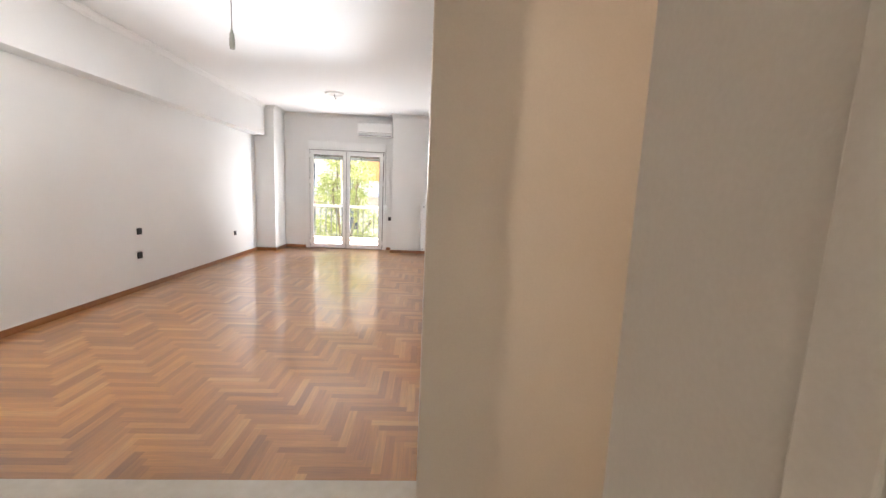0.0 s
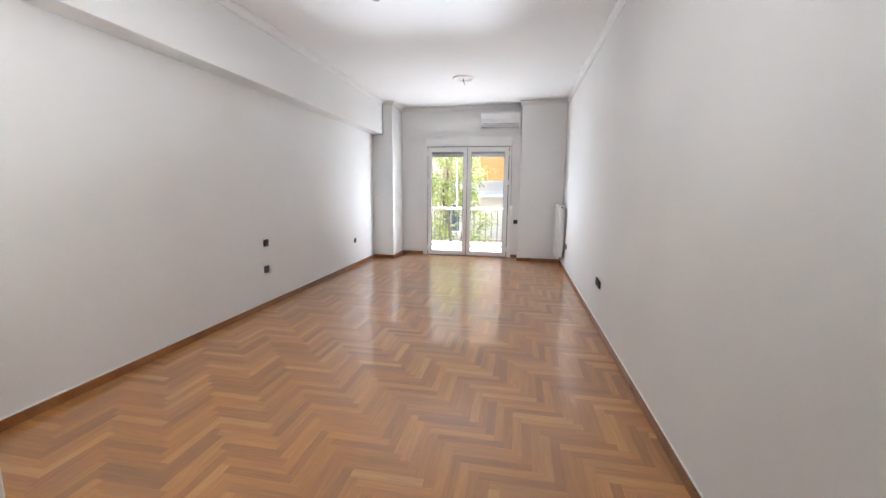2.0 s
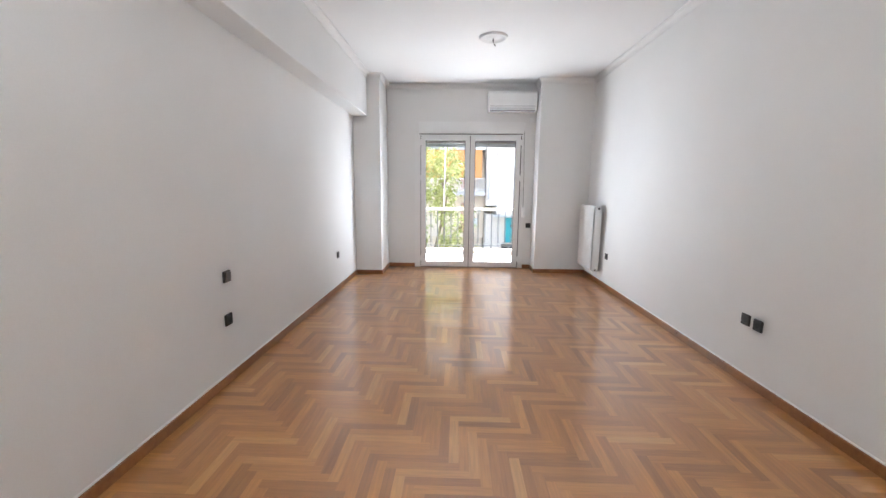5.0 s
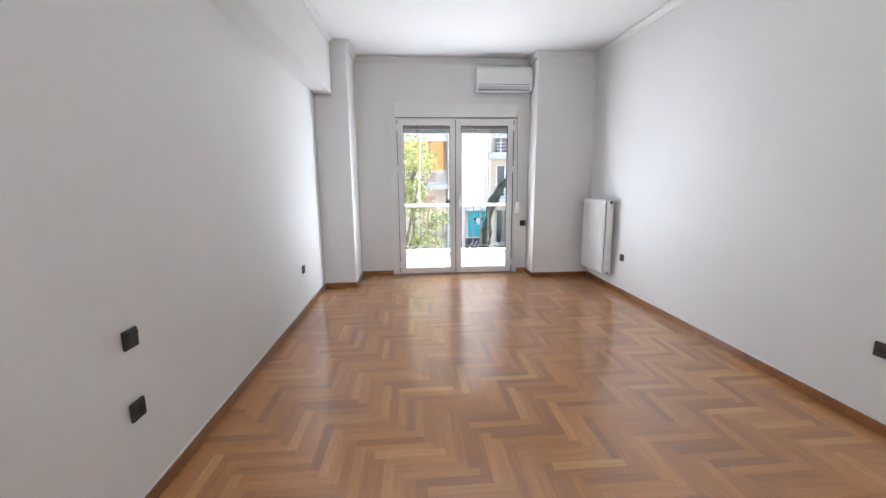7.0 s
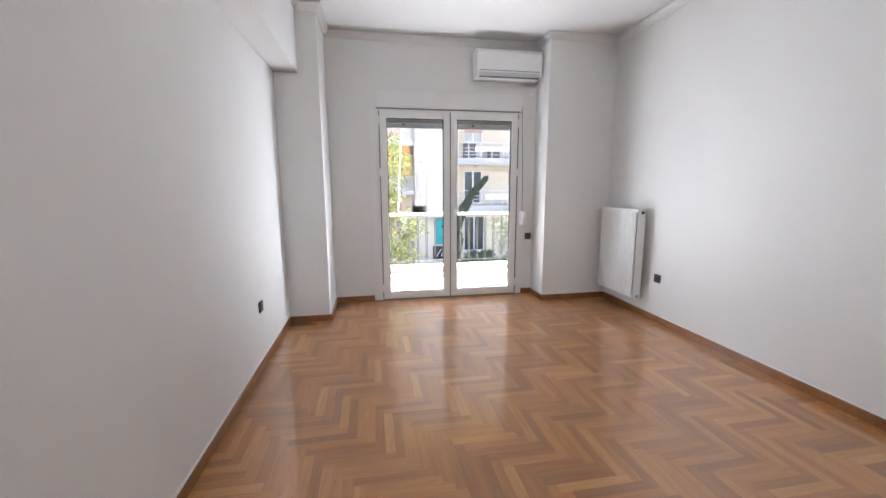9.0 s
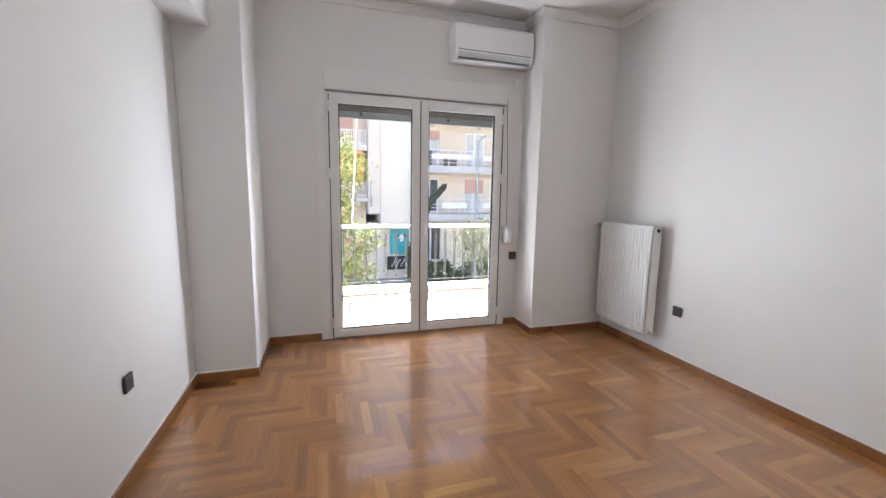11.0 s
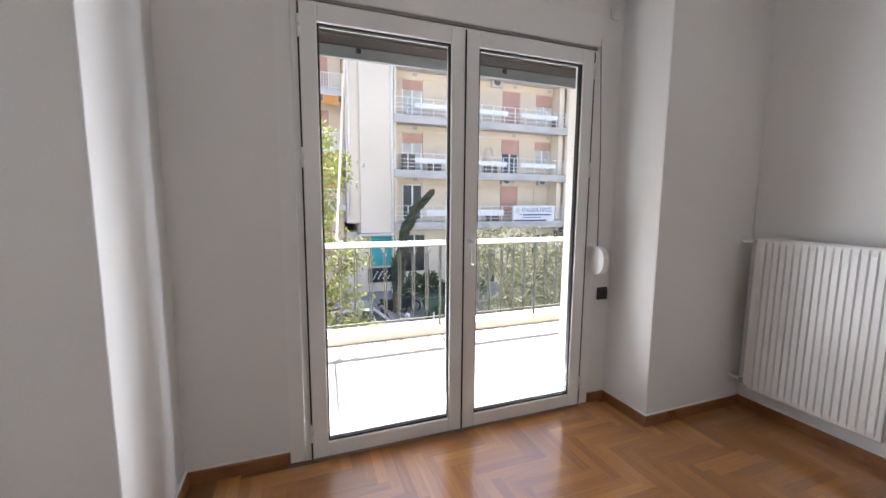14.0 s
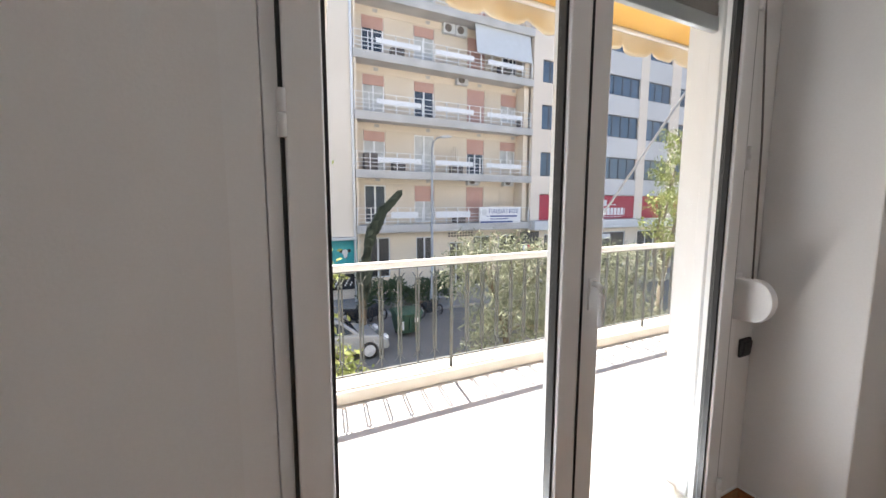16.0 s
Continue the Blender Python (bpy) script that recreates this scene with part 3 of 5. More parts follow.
under(finish("top_grille", bm, ENAMEL), radiator)
for z in (1.084, 0.210):
    bm = bmesh.new()
    put_tube(bm, [(-0.095, RY1 - 0.002, z), (-0.095, RY1 + 0.045, z)], [0.013, 0.013], 10)
    put_tube(bm, [(-0.095, RY1 + 0.022, z), (-0.125, RY1 + 0.022, z)], [0.011, 0.014], 10)
    under(finish("valve", bm, CHROME), radiator)
    bm = bmesh.new()
    put_tube(bm, [(-0.095, RY1 + 0.045, z), (-0.095, COL_R_Y - 0.0005, z)], 0.010, 10)
    put_tube(bm, [(-0.095, COL_R_Y - 0.006, z), (-0.095, COL_R_Y - 0.0006, z)], 0.019, 14)
    under(finish("pipe", bm, ENAMEL), radiator)
for z, m in ((1.078, DARK_PLASTIC), (0.210, CHROME)):
    bm = bmesh.new()
    put_tube(bm, [(-0.085, RY0 + 0.002, z), (-0.085, RY0 - 0.010, z), (-0.085, RY0 - 0.014, z)], [0.015, 0.015, 0.008], 12)
    under(finish("plug", bm, m), radiator)
under(boxes("bracket", [(-0.047, -0.0005, RY0 + 0.1, RY0 + 0.13, 0.3, 1.05), (-0.047, -0.0005, RY1 - 0.13, RY1 - 0.1, 0.3, 1.05)], ENAMEL), radiator)

# ---- ceiling fittings ----
rose = holder("ceiling_rose", (-1.684, 7.21, TOP), "round white plaster ceiling rose with bare wire ends", "ceiling rose")
bm = bmesh.new()
prof = [(0.0, 0.012), (0.03, 0.016), (0.05, 0.010), (0.075, 0.006), (0.12, 0.006), (0.128, 0.020), (0.142, 0.026), (0.154, 0.020), (0.158, 0.004), (0.158, 0.0005)]
rings = [[bm.verts.new((-1.684 + r * math.cos(a), 7.21 + r * math.sin(a), TOP - h)) for a in (2 * math.pi * k / 40 for k in range(40))] for r, h in prof[1:]]
for a, b in zip(rings, rings[1:]):
    for k in range(40):
        bm.faces.new((a[k], a[(k + 1) % 40], b[(k + 1) % 40], b[k]))
bm.faces.new(rings[0])
under(finish("disc", bm, CEIL, smooth=True), rose)
bm = bmesh.new()
put_tube(bm, [(-1.684, 7.21, TOP - 0.012), (-1.682, 7.208, TOP - 0.05), (-1.674, 7.205, TOP - 0.075), (-1.660, 7.20, TOP - 0.098)], 0.005, 6)
put_tube(bm, [(-1.684, 7.215, TOP - 0.012), (-1.69, 7.21, TOP - 0.04), (-1.684, 7.205, TOP - 0.06)], 0.004, 6)
under(finish("wire", bm, WIRE), rose)
pendant = holder("pendant_lamp_holder", (-1.709, 3.609, TOP), "grey-green bare bulb holder hanging on its cable", "lamp holder")
bm = bmesh.new()
put_tube(bm, [(-1.709, 3.609, TOP - 0.0005), (-1.708, 3.609, 2.80), (-1.709, 3.609, 2.60)], 0.004, 8)
under(finish("cable", bm, WIRE), pendant)
bm = bmesh.new()
put_tube(bm, [(-1.709, 3.609, z) for z in (2.63, 2.60, 2.597, 2.56, 2.555, 2.50, 2.495, 2.478, 2.475)], [0.008, 0.012, 0.018, 0.019, 0.022, 0.022, 0.020, 0.020, 0.014], 16)
under(finish("holder", bm, LAMP_GREY), pendant)


# ---- balcony ----
structure(boxes("balcony_floor", [(-6.5, 6.5, OUT, 11.2, -0.26, -0.06)], TERRACE), "pale tiled balcony floor in full sun", "floor")
structure(boxes("balcony_kerb", [(-6.5, 6.5, 10.95, 11.2, -0.06, 0.026)], MARBLE, bevel=0.006), "low pale kerb under the balcony railing", "kerb")
# outer wall blocks, out of view, added to keep the sun out of the room
structure(boxes("unseen_own_facade", [(-8.0, LEFT - 0.2, 8.0, OUT, -4.6, 12.0), (RIGHT + 0.2, 8.0, FRONT, OUT, -4.6, 12.0), (LEFT - 0.2, RIGHT + 0.2, 8.0, OUT, -4.6, -0.26), (LEFT - 0.2, RIGHT + 0.2, 8.0, OUT, 3.2, 12.0)], PLASTER_OUT), "unseen white rendered outer wall behind the balcony", "wall")
structure(boxes("balcony_skirting", [(-6.5, DOOR_L - 0.01, OUT, OUT + 0.04, -0.06, 0.07), (DOOR_R + 0.005, 6.5, OUT, OUT + 0.04, -0.06, 0.07)], MARBLE, bevel=0.002), "cream marble skirting on the balcony", "baseboard")
# slab overhead, likewise unseen and added as a sun block
structure(boxes("unseen_upper_slab", [(-6.5, 6.5, OUT, 10.6, 3.26, 3.44)], PLASTER_OUT, bevel=0.01), "unseen white slab above the balcony", "ceiling")

railing = holder("balcony_railing", (0.0, 11.03, 0.062), "grey-green iron railing with a white handrail", "railing")
under(boxes("handrail", [(-6.4, 6.4, 11.005, 11.055, 0.868, 0.918)], RAIL_WHITE, bevel=0.008), railing)
under(boxes("lower_bar", [(-6.4, 6.4, 11.020, 11.040, 0.102, 0.114)], RAIL_GREY), railing)
under(boxes("upper_bar", [(-6.4, 6.4, 11.022, 11.038, 0.858, 0.867)], RAIL_GREY), railing)


def baluster():
    bm = bmesh.new()
    for dx in (-0.011, 0.011):
        put_box(bm, dx - 0.0058, dx + 0.0058, -0.005, 0.005, 0.21, 0.78)
    for s in (-1, 1):
        put_tube(bm, [(0.010 * s, 0, 0.775), (0.018 * s, 0, 0.80), (0.040 * s, 0, 0.83)], 0.004, 6)
        put_tube(bm, [(0.010 * s, 0, 0.215), (0.018 * s, 0, 0.19), (0.038 * s, 0, 0.165)], 0.004, 6)
    put_box(bm, -0.004, 0.004, -0.005, 0.005, 0.12, 0.215)
    put_box(bm, -0.004, 0.004, -0.005, 0.005, 0.775, 0.862)
    for z in (0.215, 0.775):
        put_tube(bm, [(-0.016, 0, z), (0.016, 0, z)], [0.008, 0.008], 8)
    return bm


first = finish("baluster", baluster(), RAIL_GREY)
STEP = 0.1455
posts = [-1.31 + 1.164 * k for k in range(-4, 7)]
first.parent = railing
slots = [-1.31 + STEP * k for k in range(-32, 52)]
made = 0
for k, x in enumerate(slots):
    if (k - 32) % 8 == 0:
        continue
    ob = first if made == 0 else bpy.data.objects.new("baluster", first.data)
    if made:
        scene.collection.objects.link(ob)
        ob.parent = railing
    ob.location = (x, 0.0, -0.068)
    made += 1
for x in posts:
    under(boxes("post", [(x - 0.011, x + 0.011, 11.019, 11.041, 0.024, 0.869)], RAIL_GREY, bevel=0.002), railing)

# awning with a scalloped valance
awning = holder("balcony_awning", (0.0, 10.2, 2.8), "orange awning with a scalloped beige valance", "awning")
bm = bmesh.new()
n = 60
for side in (0,):
    top = [bm.verts.new((-4.5 + 9.5 * k / n, 9.6, 2.93)) for k in range(n + 1)]
    mid = [bm.verts.new((-4.5 + 9.5 * k / n, 10.2, 2.79 - 0.012 * math.sin(k * 0.7))) for k in range(n + 1)]
    low = [bm.verts.new((-4.5 + 9.5 * k / n, 10.83, 2.69)) for k in range(n + 1)]
    for a, b in ((top, mid), (mid, low)):
        for k in range(n):
            bm.faces.new((a[k], a[k + 1], b[k + 1], b[k]))
cloth = finish("cloth", bm, AWN_YELLOW, smooth=True)
mod = cloth.modifiers.new("thick", "SOLIDIFY")
mod.thickness = 0.004
under(cloth, awning)
bm = bmesh.new()
cols = 380
grid = []
for k in range(cols + 1):
    x = -4.5 + 9.5 * k / cols
    ph = (x * 3.1) % 1.0
    drop = 0.105 + 0.075 * math.sqrt(max(0.0, 1 - (2 * ph - 1) ** 2)) + 0.008 * math.sin(x * 5.3)
    grid.append([bm.verts.new((x, 10.845 + 0.020 * math.sin(x * 9.0 + 1.2) * j / 5 + 0.012 * math.sin(x * 23.0) * j / 5, 2.697 - drop * j / 5)) for j in range(6)])
for a, b in zip(grid, grid[1:]):
    for j in range(5):
        bm.faces.new((a[j], b[j], b[j + 1], a[j + 1]))
val = finish("valance", bm, AWN, smooth=True)
mod = val.modifiers.new("thick", "SOLIDIFY")
mod.thickness = 0.003
under(val, awning)
bm = bmesh.new()
put_tube(bm, [(-4.5, 10.825, 2.677), (5.0, 10.825, 2.677)], 0.018, 10)
under(finish("front_bar", bm, RAIL_WHITE), awning)
for x in (-3.6, 1.05):
    bm = bmesh.new()
    put_box(bm, x - 0.02, x + 0.02, OUT, 9.6, 2.86, 2.90)
    put_tube(bm, [(x, 9.55, 2.88), (x - 0.35, 10.2, 2.74), (x, 10.81, 2.67)], 0.017, 8)
    under(finish("arm", bm, RAIL_WHITE), awning)
awning.location += Vector((0, -0.24, 0.01))
crank = holder("awning_crank", (1.05, 10.99, 2.74), "thin pale metal crank rod hanging from the awning", "crank rod")
bm = bmesh.new()
put_tube(bm, [(1.02, 10.58, 2.66), (1.0, 10.61, 2.52), (0.36, 11.12, 1.14)], 0.011, 8)
put_tube(bm, [(0.36, 11.12, 1.14), (0.33, 11.12, 1.08), (0.37, 11.12, 1.01), (0.41, 11.12, 0.97)], [0.012, 0.016, 0.008, 0.006], 8)
under(finish("rod", bm, POLE), crank)

crank = holder("awning_crank", (-2.25, 10.99, 2.74), "thin pale metal crank rod hanging from the awning", "crank rod")
bm = bmesh.new()
put_tube(bm, [(-2.29, 10.58, 2.66), (-2.292, 10.61, 2.52), (-2.345, 11.10, 1.01)], 0.011, 8)
put_tube(bm, [(-2.345, 11.10, 1.01), (-2.35, 11.10, 0.96), (-2.33, 11.095, 0.925), (-2.29, 11.09, 0.93)], [0.012, 0.014, 0.010, 0.008], 8)
under(finish("rod", bm, RAIL_WHITE), crank)

# ---- street ----
GROUND = -4.0
structure(boxes("ground", [(-2500, 2500, -2500, 2500, GROUND - 0.3, GROUND)], ASPHALT), "grey asphalt street reaching into the distance", "ground")
structure(boxes("pavement", [(-60, 80, 25.6, 34.0, GROUND, GROUND + 0.14)], PAVING, bevel=0.03), "raised grey pavement across the street", "pavement")
structure(boxes("pavement_near", [(-60, 80, 9.0, 15.6, GROUND, GROUND + 0.14)], PAVING, bevel=0.03), "raised grey pavement below the balcony", "pavement")
PAVE = GROUND + 0.14


def pane_window(parent, x0, x1, y, z0, z1, pane, frame_mat=RAIL_WHITE, leaves=2, shade=0.0, shade_mat=PINK, recess=0.12):
    """A window set back in its wall: white frame, panes, and a roller shutter let down by a part of its height."""
    bm = bmesh.new()
    ring(bm, x0, x1, z0, z1, 0.07, y + recess - 0.06, y + recess)
    for k in range(1, leaves):
        x = x0 + (x1 - x0) * k / leaves
        put_box(bm, x - 0.05, x + 0.05, y + recess - 0.06, y + recess, z0 + 0.07, z1 - 0.07)
    w = under(finish("window", bm, frame_mat), parent)
    p = boxes("pane", [(x0 + 0.05, x1 - 0.05, y + recess - 0.03, y + recess - 0.01, z0 + 0.05, z1 - 0.05)], pane)
    under(p, parent)
    if shade:
        rows, z = [], z1
        while z > z1 - shade * (z1 - z0):
            rows.append((x0 + 0.03, x1 - 0.03, y + recess - 0.10, y + recess - 0.065, z - 0.085, z))
            z -= 0.09
        under(boxes("roller_blind", rows, shade_mat), parent)


def wall_with_holes(x0, x1, y, depth, z0, z1, holes):
    """Boxes of one storey's wall from x0 to x1, open at the holes (x0, x1, z0, z1)."""
    rows, x = [], x0
    for a, b, lo, hi in sorted(holes):
        rows.append((x, a, y, y + depth, z0, z1))
        if lo > z0:
            rows.append((a, b, y, y + depth, z0, lo))
        rows.append((a, b, y, y + depth, hi, z1))
        x = b
    rows.append((x, x1, y, y + depth, z0, z1))
    return rows


def wall_unit(parent, x, y, z):
    bm = bmesh.new()
    put_box(bm, x - 0.38, x + 0.38, y - 0.32, y - 0.02, z, z + 0.55)
    put_tube(bm, [(x - 0.08, y - 0.322, z + 0.28), (x - 0.08, y - 0.335, z + 0.28)], 0.22, 16, 1)
    under(finish("cooling_unit", bm, [PALE_GREY, SHUTTER]), parent)


# the far side of the street stands RISE above the level its storeys are listed at
RISE = 0.88
BASE = PAVE - RISE

# balcony building
flats = holder("apartment_building", (8.4, 32.0, BASE), "cream apartment building with white-railed balconies", "building")
FX0, FX1, FW, FS = 2.45, 13.75, 29.9, 28.7
SLABS = [-1.06, 1.88, 4.86, 7.86, 10.86]
rng = random.Random(4)
bays = [(3.17, 4.42), (6.17, 7.46), (9.68, 10.95), (12.16, 13.38)]
wall_rows = []
for f, z in enumerate(SLABS):
    floor = z + 0.34
    holes = [(a, b, floor + (0.05 if k != 3 else 0.5), floor + 2.2) for k, (a, b) in enumerate(bays)]
    wall_rows += wall_with_holes(FX0, FX1, FW, 0.25, z, z + 3.02, holes)
    for k, (a, b, lo, hi) in enumerate(holes):
        closed = (k == 2 and f != 1) or (k == 3 and f == 0)
        shade = 1.0 if closed else (0.0, 0.28, 0.22, 0.4, 0.25)[(f * 2 + k * 3) % 5]
        pane_window(flats, a, b, FW, lo, hi, DARK_WIN if (f + k) % 3 == 0 else CURTAIN, shade=shade, shade_mat=OCHRE if (k == 3 and f == 0) else PINK)
    under(boxes("balcony_slab", [(FX0 - 0.05, FX1 + 0.1, FS, FW, z, z + 0.34), (FX0 - 0.05, FX1 + 0.1, FS, FS + 0.12, z - 0.09, z)], SLAB, bevel=0.02), flats)
    rows = [(FX0, FX1, FS + 0.04, FS + 0.07, floor + h, floor + h + 0.03) for h in (0.18, 0.38, 0.58, 0.92)]
    x = FX0
    while x < FX1 + 0.05:
        rows.append((x - 0.02, x + 0.02, FS + 0.03, FS + 0.08, floor, floor + 0.95))
        x += 0.75
    for k in range(5):
        rows += [(FX0 - 0.02, FX0 + 0.02, FS + 0.07, FW, floor + 0.15 + 0.19 * k, floor + 0.18 + 0.19 * k), (FX1 - 0.02, FX1 + 0.02, FS + 0.07, FW, floor + 0.15 + 0.19 * k, floor + 0.18 + 0.19 * k)]
    under(boxes("balcony_railing", rows, RAIL_WHITE), flats)
    if f:
        for a, b in ((3.6, 6.1), (7.0, 9.45), (10.4, 13.0)):
            under(boxes("railing_panel", [(a, b, FS + 0.005, FS + 0.029, floor + 0.43, floor + 0.68)], WHITE_SIGN), flats)
    else:
        for a, b in ((4.3, 5.9), (7.0, 9.3)):
            under(boxes("railing_panel", [(a, b, FS + 0.005, FS + 0.029, floor + 0.36, floor + 0.72)], WHITE_SIGN), flats)
    under(boxes("cream_band", [(FX0, FX1, FW - 0.03, FW - 0.002, z + 2.62, z + 3.0)], CREAM), flats)
    for x in (3.8, 6.9, 10.4, 13.0):
        under(boxes("air_vent", [(x, x + 0.26, FW - 0.06, FW - 0.032, z + 2.75, z + 2.92)], SLAB), flats)
under(boxes("wall", wall_rows, OCHRE), flats)
under(boxes("wall_pier", [(FX1 - 0.35, FX1, FS + 0.4, FW - 0.035, BASE, 14.3), (FX0, FX0 + 0.12, FS + 0.1, FS + 0.22, BASE, 14.3)], CREAM), flats)
under(boxes("wall_core", [(FX0, FX1, FW + 0.9, 42.0, BASE, 14.5)], CREAM), flats)
under(boxes("roof", [(FX0 - 0.1, FX1 + 0.1, FS, 42.0, 14.28, 14.6)], SLAB), flats)
holes = [(3.1, 4.5, BASE + 1.0, -1.45), (6.1, 7.2, -3.2, -1.5), (8.3, 9.3, BASE, -1.9), (10.0, 11.2, BASE, -1.6), (11.9, 13.3, BASE + 0.5, -1.6)]
under(boxes("ground_storey_wall", wall_with_holes(FX0, FX1, FW - 0.4, 0.25, BASE, -1.105, holes), CREAM), flats)
for a, b, lo, hi in holes:
    pane_window(flats, a, b, FW - 0.4, lo, hi, DARK_SHOP, frame_mat=PALE_GREY)
bm = bmesh.new()
for i in range(9):
    for j in range(3):
        put_tube(bm, [(8.25 + 0.2 * i, FW - 0.47, -1.52 + 0.17 * j), (8.25 + 0.2 * i, FW - 0.42, -1.52 + 0.17 * j)], 0.06, 6, 1)
put_box(bm, 8.1, 10.0, FW - 0.43, FW - 0.402, -1.68, -1.14)
under(finish("breeze_block_grille", bm, [CREAM, DARK_SHOP]), flats)
for x, f in ((9.1, 3), (9.2, 2), (10.0, 0), (12.7, 0), (8.3, 3)):
    wall_unit(flats, x, FW, SLABS[f] + 2.65 - (0.25 if f == 3 else 0))
bm = bmesh.new()
for x, z in ((5.0, SLABS[1]), (8.7, SLABS[1]), (13.6, SLABS[2]), (5.0, SLABS[3]), (8.9, SLABS[0]), (12.0, SLABS[3]), (3.4, SLABS[1])):
    put_box(bm, x - 0.35, x + 0.35, FS + 0.5, FS + 0.95, z + 0.35, z + 0.35 + rng.uniform(0.5, 0.95), 0)
under(finish("balcony_clutter", bm, [SHUTTER]), flats)
bm = bmesh.new()
for k in range(4):
    put_box(bm, 8.3 + 0.15 * k, 8.36 + 0.15 * k, FS + 0.6, FS + 0.66, SLABS[1] + 0.36, SLABS[1] + 2.0 - 0.15 * abs(k - 1.5))
under(finish("folded_parasol", bm, OCHRE), flats)
bm = bmesh.new()
put_prism(bm, [(FS - 0.10, SLABS[3] + 1.25), (FS - 0.07, SLABS[3] + 1.25), (FS + 0.23, SLABS[3] + 2.95), (FS + 0.20, SLABS[3] + 2.95)], "x", 9.6, 13.6)
under(finish("sun_blind", bm, PALE_GREY), flats)

# doctor's sign on the lowest balcony
sign = holder("doctor_sign", (11.4, FS, -0.76), "white banner with blue Greek lettering on the balcony railing", "sign")
under(boxes("board", [(9.95, 13.0, FS - 0.05, FS - 0.004, -0.74, 0.26)], WHITE_SIGN), sign)
under(boxes("stripe", [(9.97, 12.4, FS - 0.062, FS - 0.052, -0.72, -0.62)], BLUE_INK), sign)
text = bpy.data.curves.new("lettering", "FONT")
text.body, text.size, text.extrude = "ΠΑΙΔΙΑΤΡΟΣ", 0.375, 0.006
text.materials.append(BLUE_INK)
word = new("lettering", text)
word.parent = sign
word.matrix_parent_inverse = Matrix.Translation(sign.location).inverted()
word.matrix_basis = pose(10.56, FS - 0.055, -0.14, 90)
under(boxes("small_print", [(10.4, 10.55, FS - 0.062, FS - 0.052, -0.34, -0.28), (10.65, 12.7, FS - 0.062, FS - 0.052, -0.36, -0.27), (10.65, 12.0, FS - 0.062, FS - 0.052, -0.51, -0.46)], BLUE_INK), sign)
bm = bmesh.new()
put_tube(bm, [(10.24, FS - 0.052, -0.06), (10.24, FS - 0.06, -0.06)], 0.2, 20)
under(finish("round_mark", bm, PALE_GREY), sign)

NX = -0.2
# blank gable
gable = holder("gable_building", (0.9, 32.0, BASE), "pale blank gable wall above a small shop", "building")
under(boxes("wall", [(0.55, FX0 - 0.06, 28.75, 42.0, -1.28, 14.3), (NX + 0.05, 0.55, 28.95, 42.0, -0.72, 14.3), (NX + 0.05, FX0 - 0.06, 29.4, 42.0, BASE, -1.285)], BLANK), gable)
under(boxes("roof", [(NX + 0.03, FX0 - 0.06, 28.7, 42.0, 14.31, 14.6)], SLAB), gable)
bm = bmesh.new()
put_tube(bm, [(FX0 - 0.16, 28.68, BASE), (FX0 - 0.16, 28.68, 14.2)], 0.07, 8)
put_tube(bm, [(0.0, 28.85, -0.3), (0.0, 28.85, 14.2)], 0.05, 8)
under(finish("drain_pipe", bm, RAIL_WHITE), gable)
under(boxes("shop_canopy", [(0.4, FX0 - 0.1, 28.5, 29.4, -1.42, -1.30)], PALE_GREY), gable)
under(boxes("shop_window", [(1.0, 2.5, 29.33, 29.398, BASE + 0.55, -3.35)], DARK_SHOP), gable)
poster = holder("teal_poster", (1.85, 29.3, -3.25), "teal shop poster with a plain black and white shape", "poster")
under(boxes("board", [(1.2, 2.70, 29.25, 29.32, -3.22, -1.52)], TEAL), poster)
bm = bmesh.new()
for dx, dz, r, s in ((0, 0, 0.16, 0), (-0.22, 0.08, 0.10, 1), (0.22, 0.08, 0.10, 1), (0.02, -0.22, 0.10, 0), (0.06, -0.30, 0.045, 1)):
    put_tube(bm, [(1.87 + dx, 29.248, -2.15 + dz), (1.87 + dx, 29.238, -2.15 + dz)], r, 14, s)
under(finish("shape", bm, [WHITE_SIGN, DARK_SHOP]), poster)
bm = bmesh.new()
for k in range(14):
    put_tube(bm, [(1.3 + 0.07 * k, 29.328, -3.95 + 0.12 * ((k * 5) % 4)), (1.3 + 0.07 * k, 29.318, -3.95 + 0.12 * ((k * 5) % 4))], 0.05, 6)
under(finish("window_marks", bm, WHITE_SIGN), gable)

# left neighbour with orange blinds
neighbour = holder("neighbour_building", (-6.0, 32.0, BASE), "ochre apartment building with orange balcony blinds", "building")
rows = []
for f, z in enumerate((-3.02, -0.05, 2.92, 5.89, 8.86, 11.83)):
    floor = z + 0.3
    hs = [(-9.6, -8.2, floor + 0.05, floor + 2.15), (-6.4, -5.0, floor + 0.05, floor + 2.15), (-1.85, -0.85, floor + 0.05, floor + 2.15)]
    rows += wall_with_holes(-12.0, NX, 30.2, 0.25, z, z + 2.97, hs)
    for k, (a, b, lo, hi) in enumerate(hs):
        pane_window(neighbour, a, b, 30.2, lo, hi, DARK_WIN, shade=1.0 if k == 2 else (0.3, 0.0, 0.6)[(f + k) % 3])
    if f:
        under(boxes("balcony_slab", [(-12.0, NX, 28.95, 30.2, z, z + 0.3)], SLAB, bevel=0.02), neighbour)
        r = [(-12.0, NX, 29.0, 29.04, floor + 0.80, floor + 0.84), (-12.0, NX, 29.0, 29.04, floor + 0.10, floor + 0.13)]
        x = -12.0
        while x < NX:
            r.append((x, x + 0.03, 29.005, 29.035, floor, floor + 0.80))
            x += 0.13
        under(boxes("balcony_railing", r, RAIL_WHITE), neighbour)
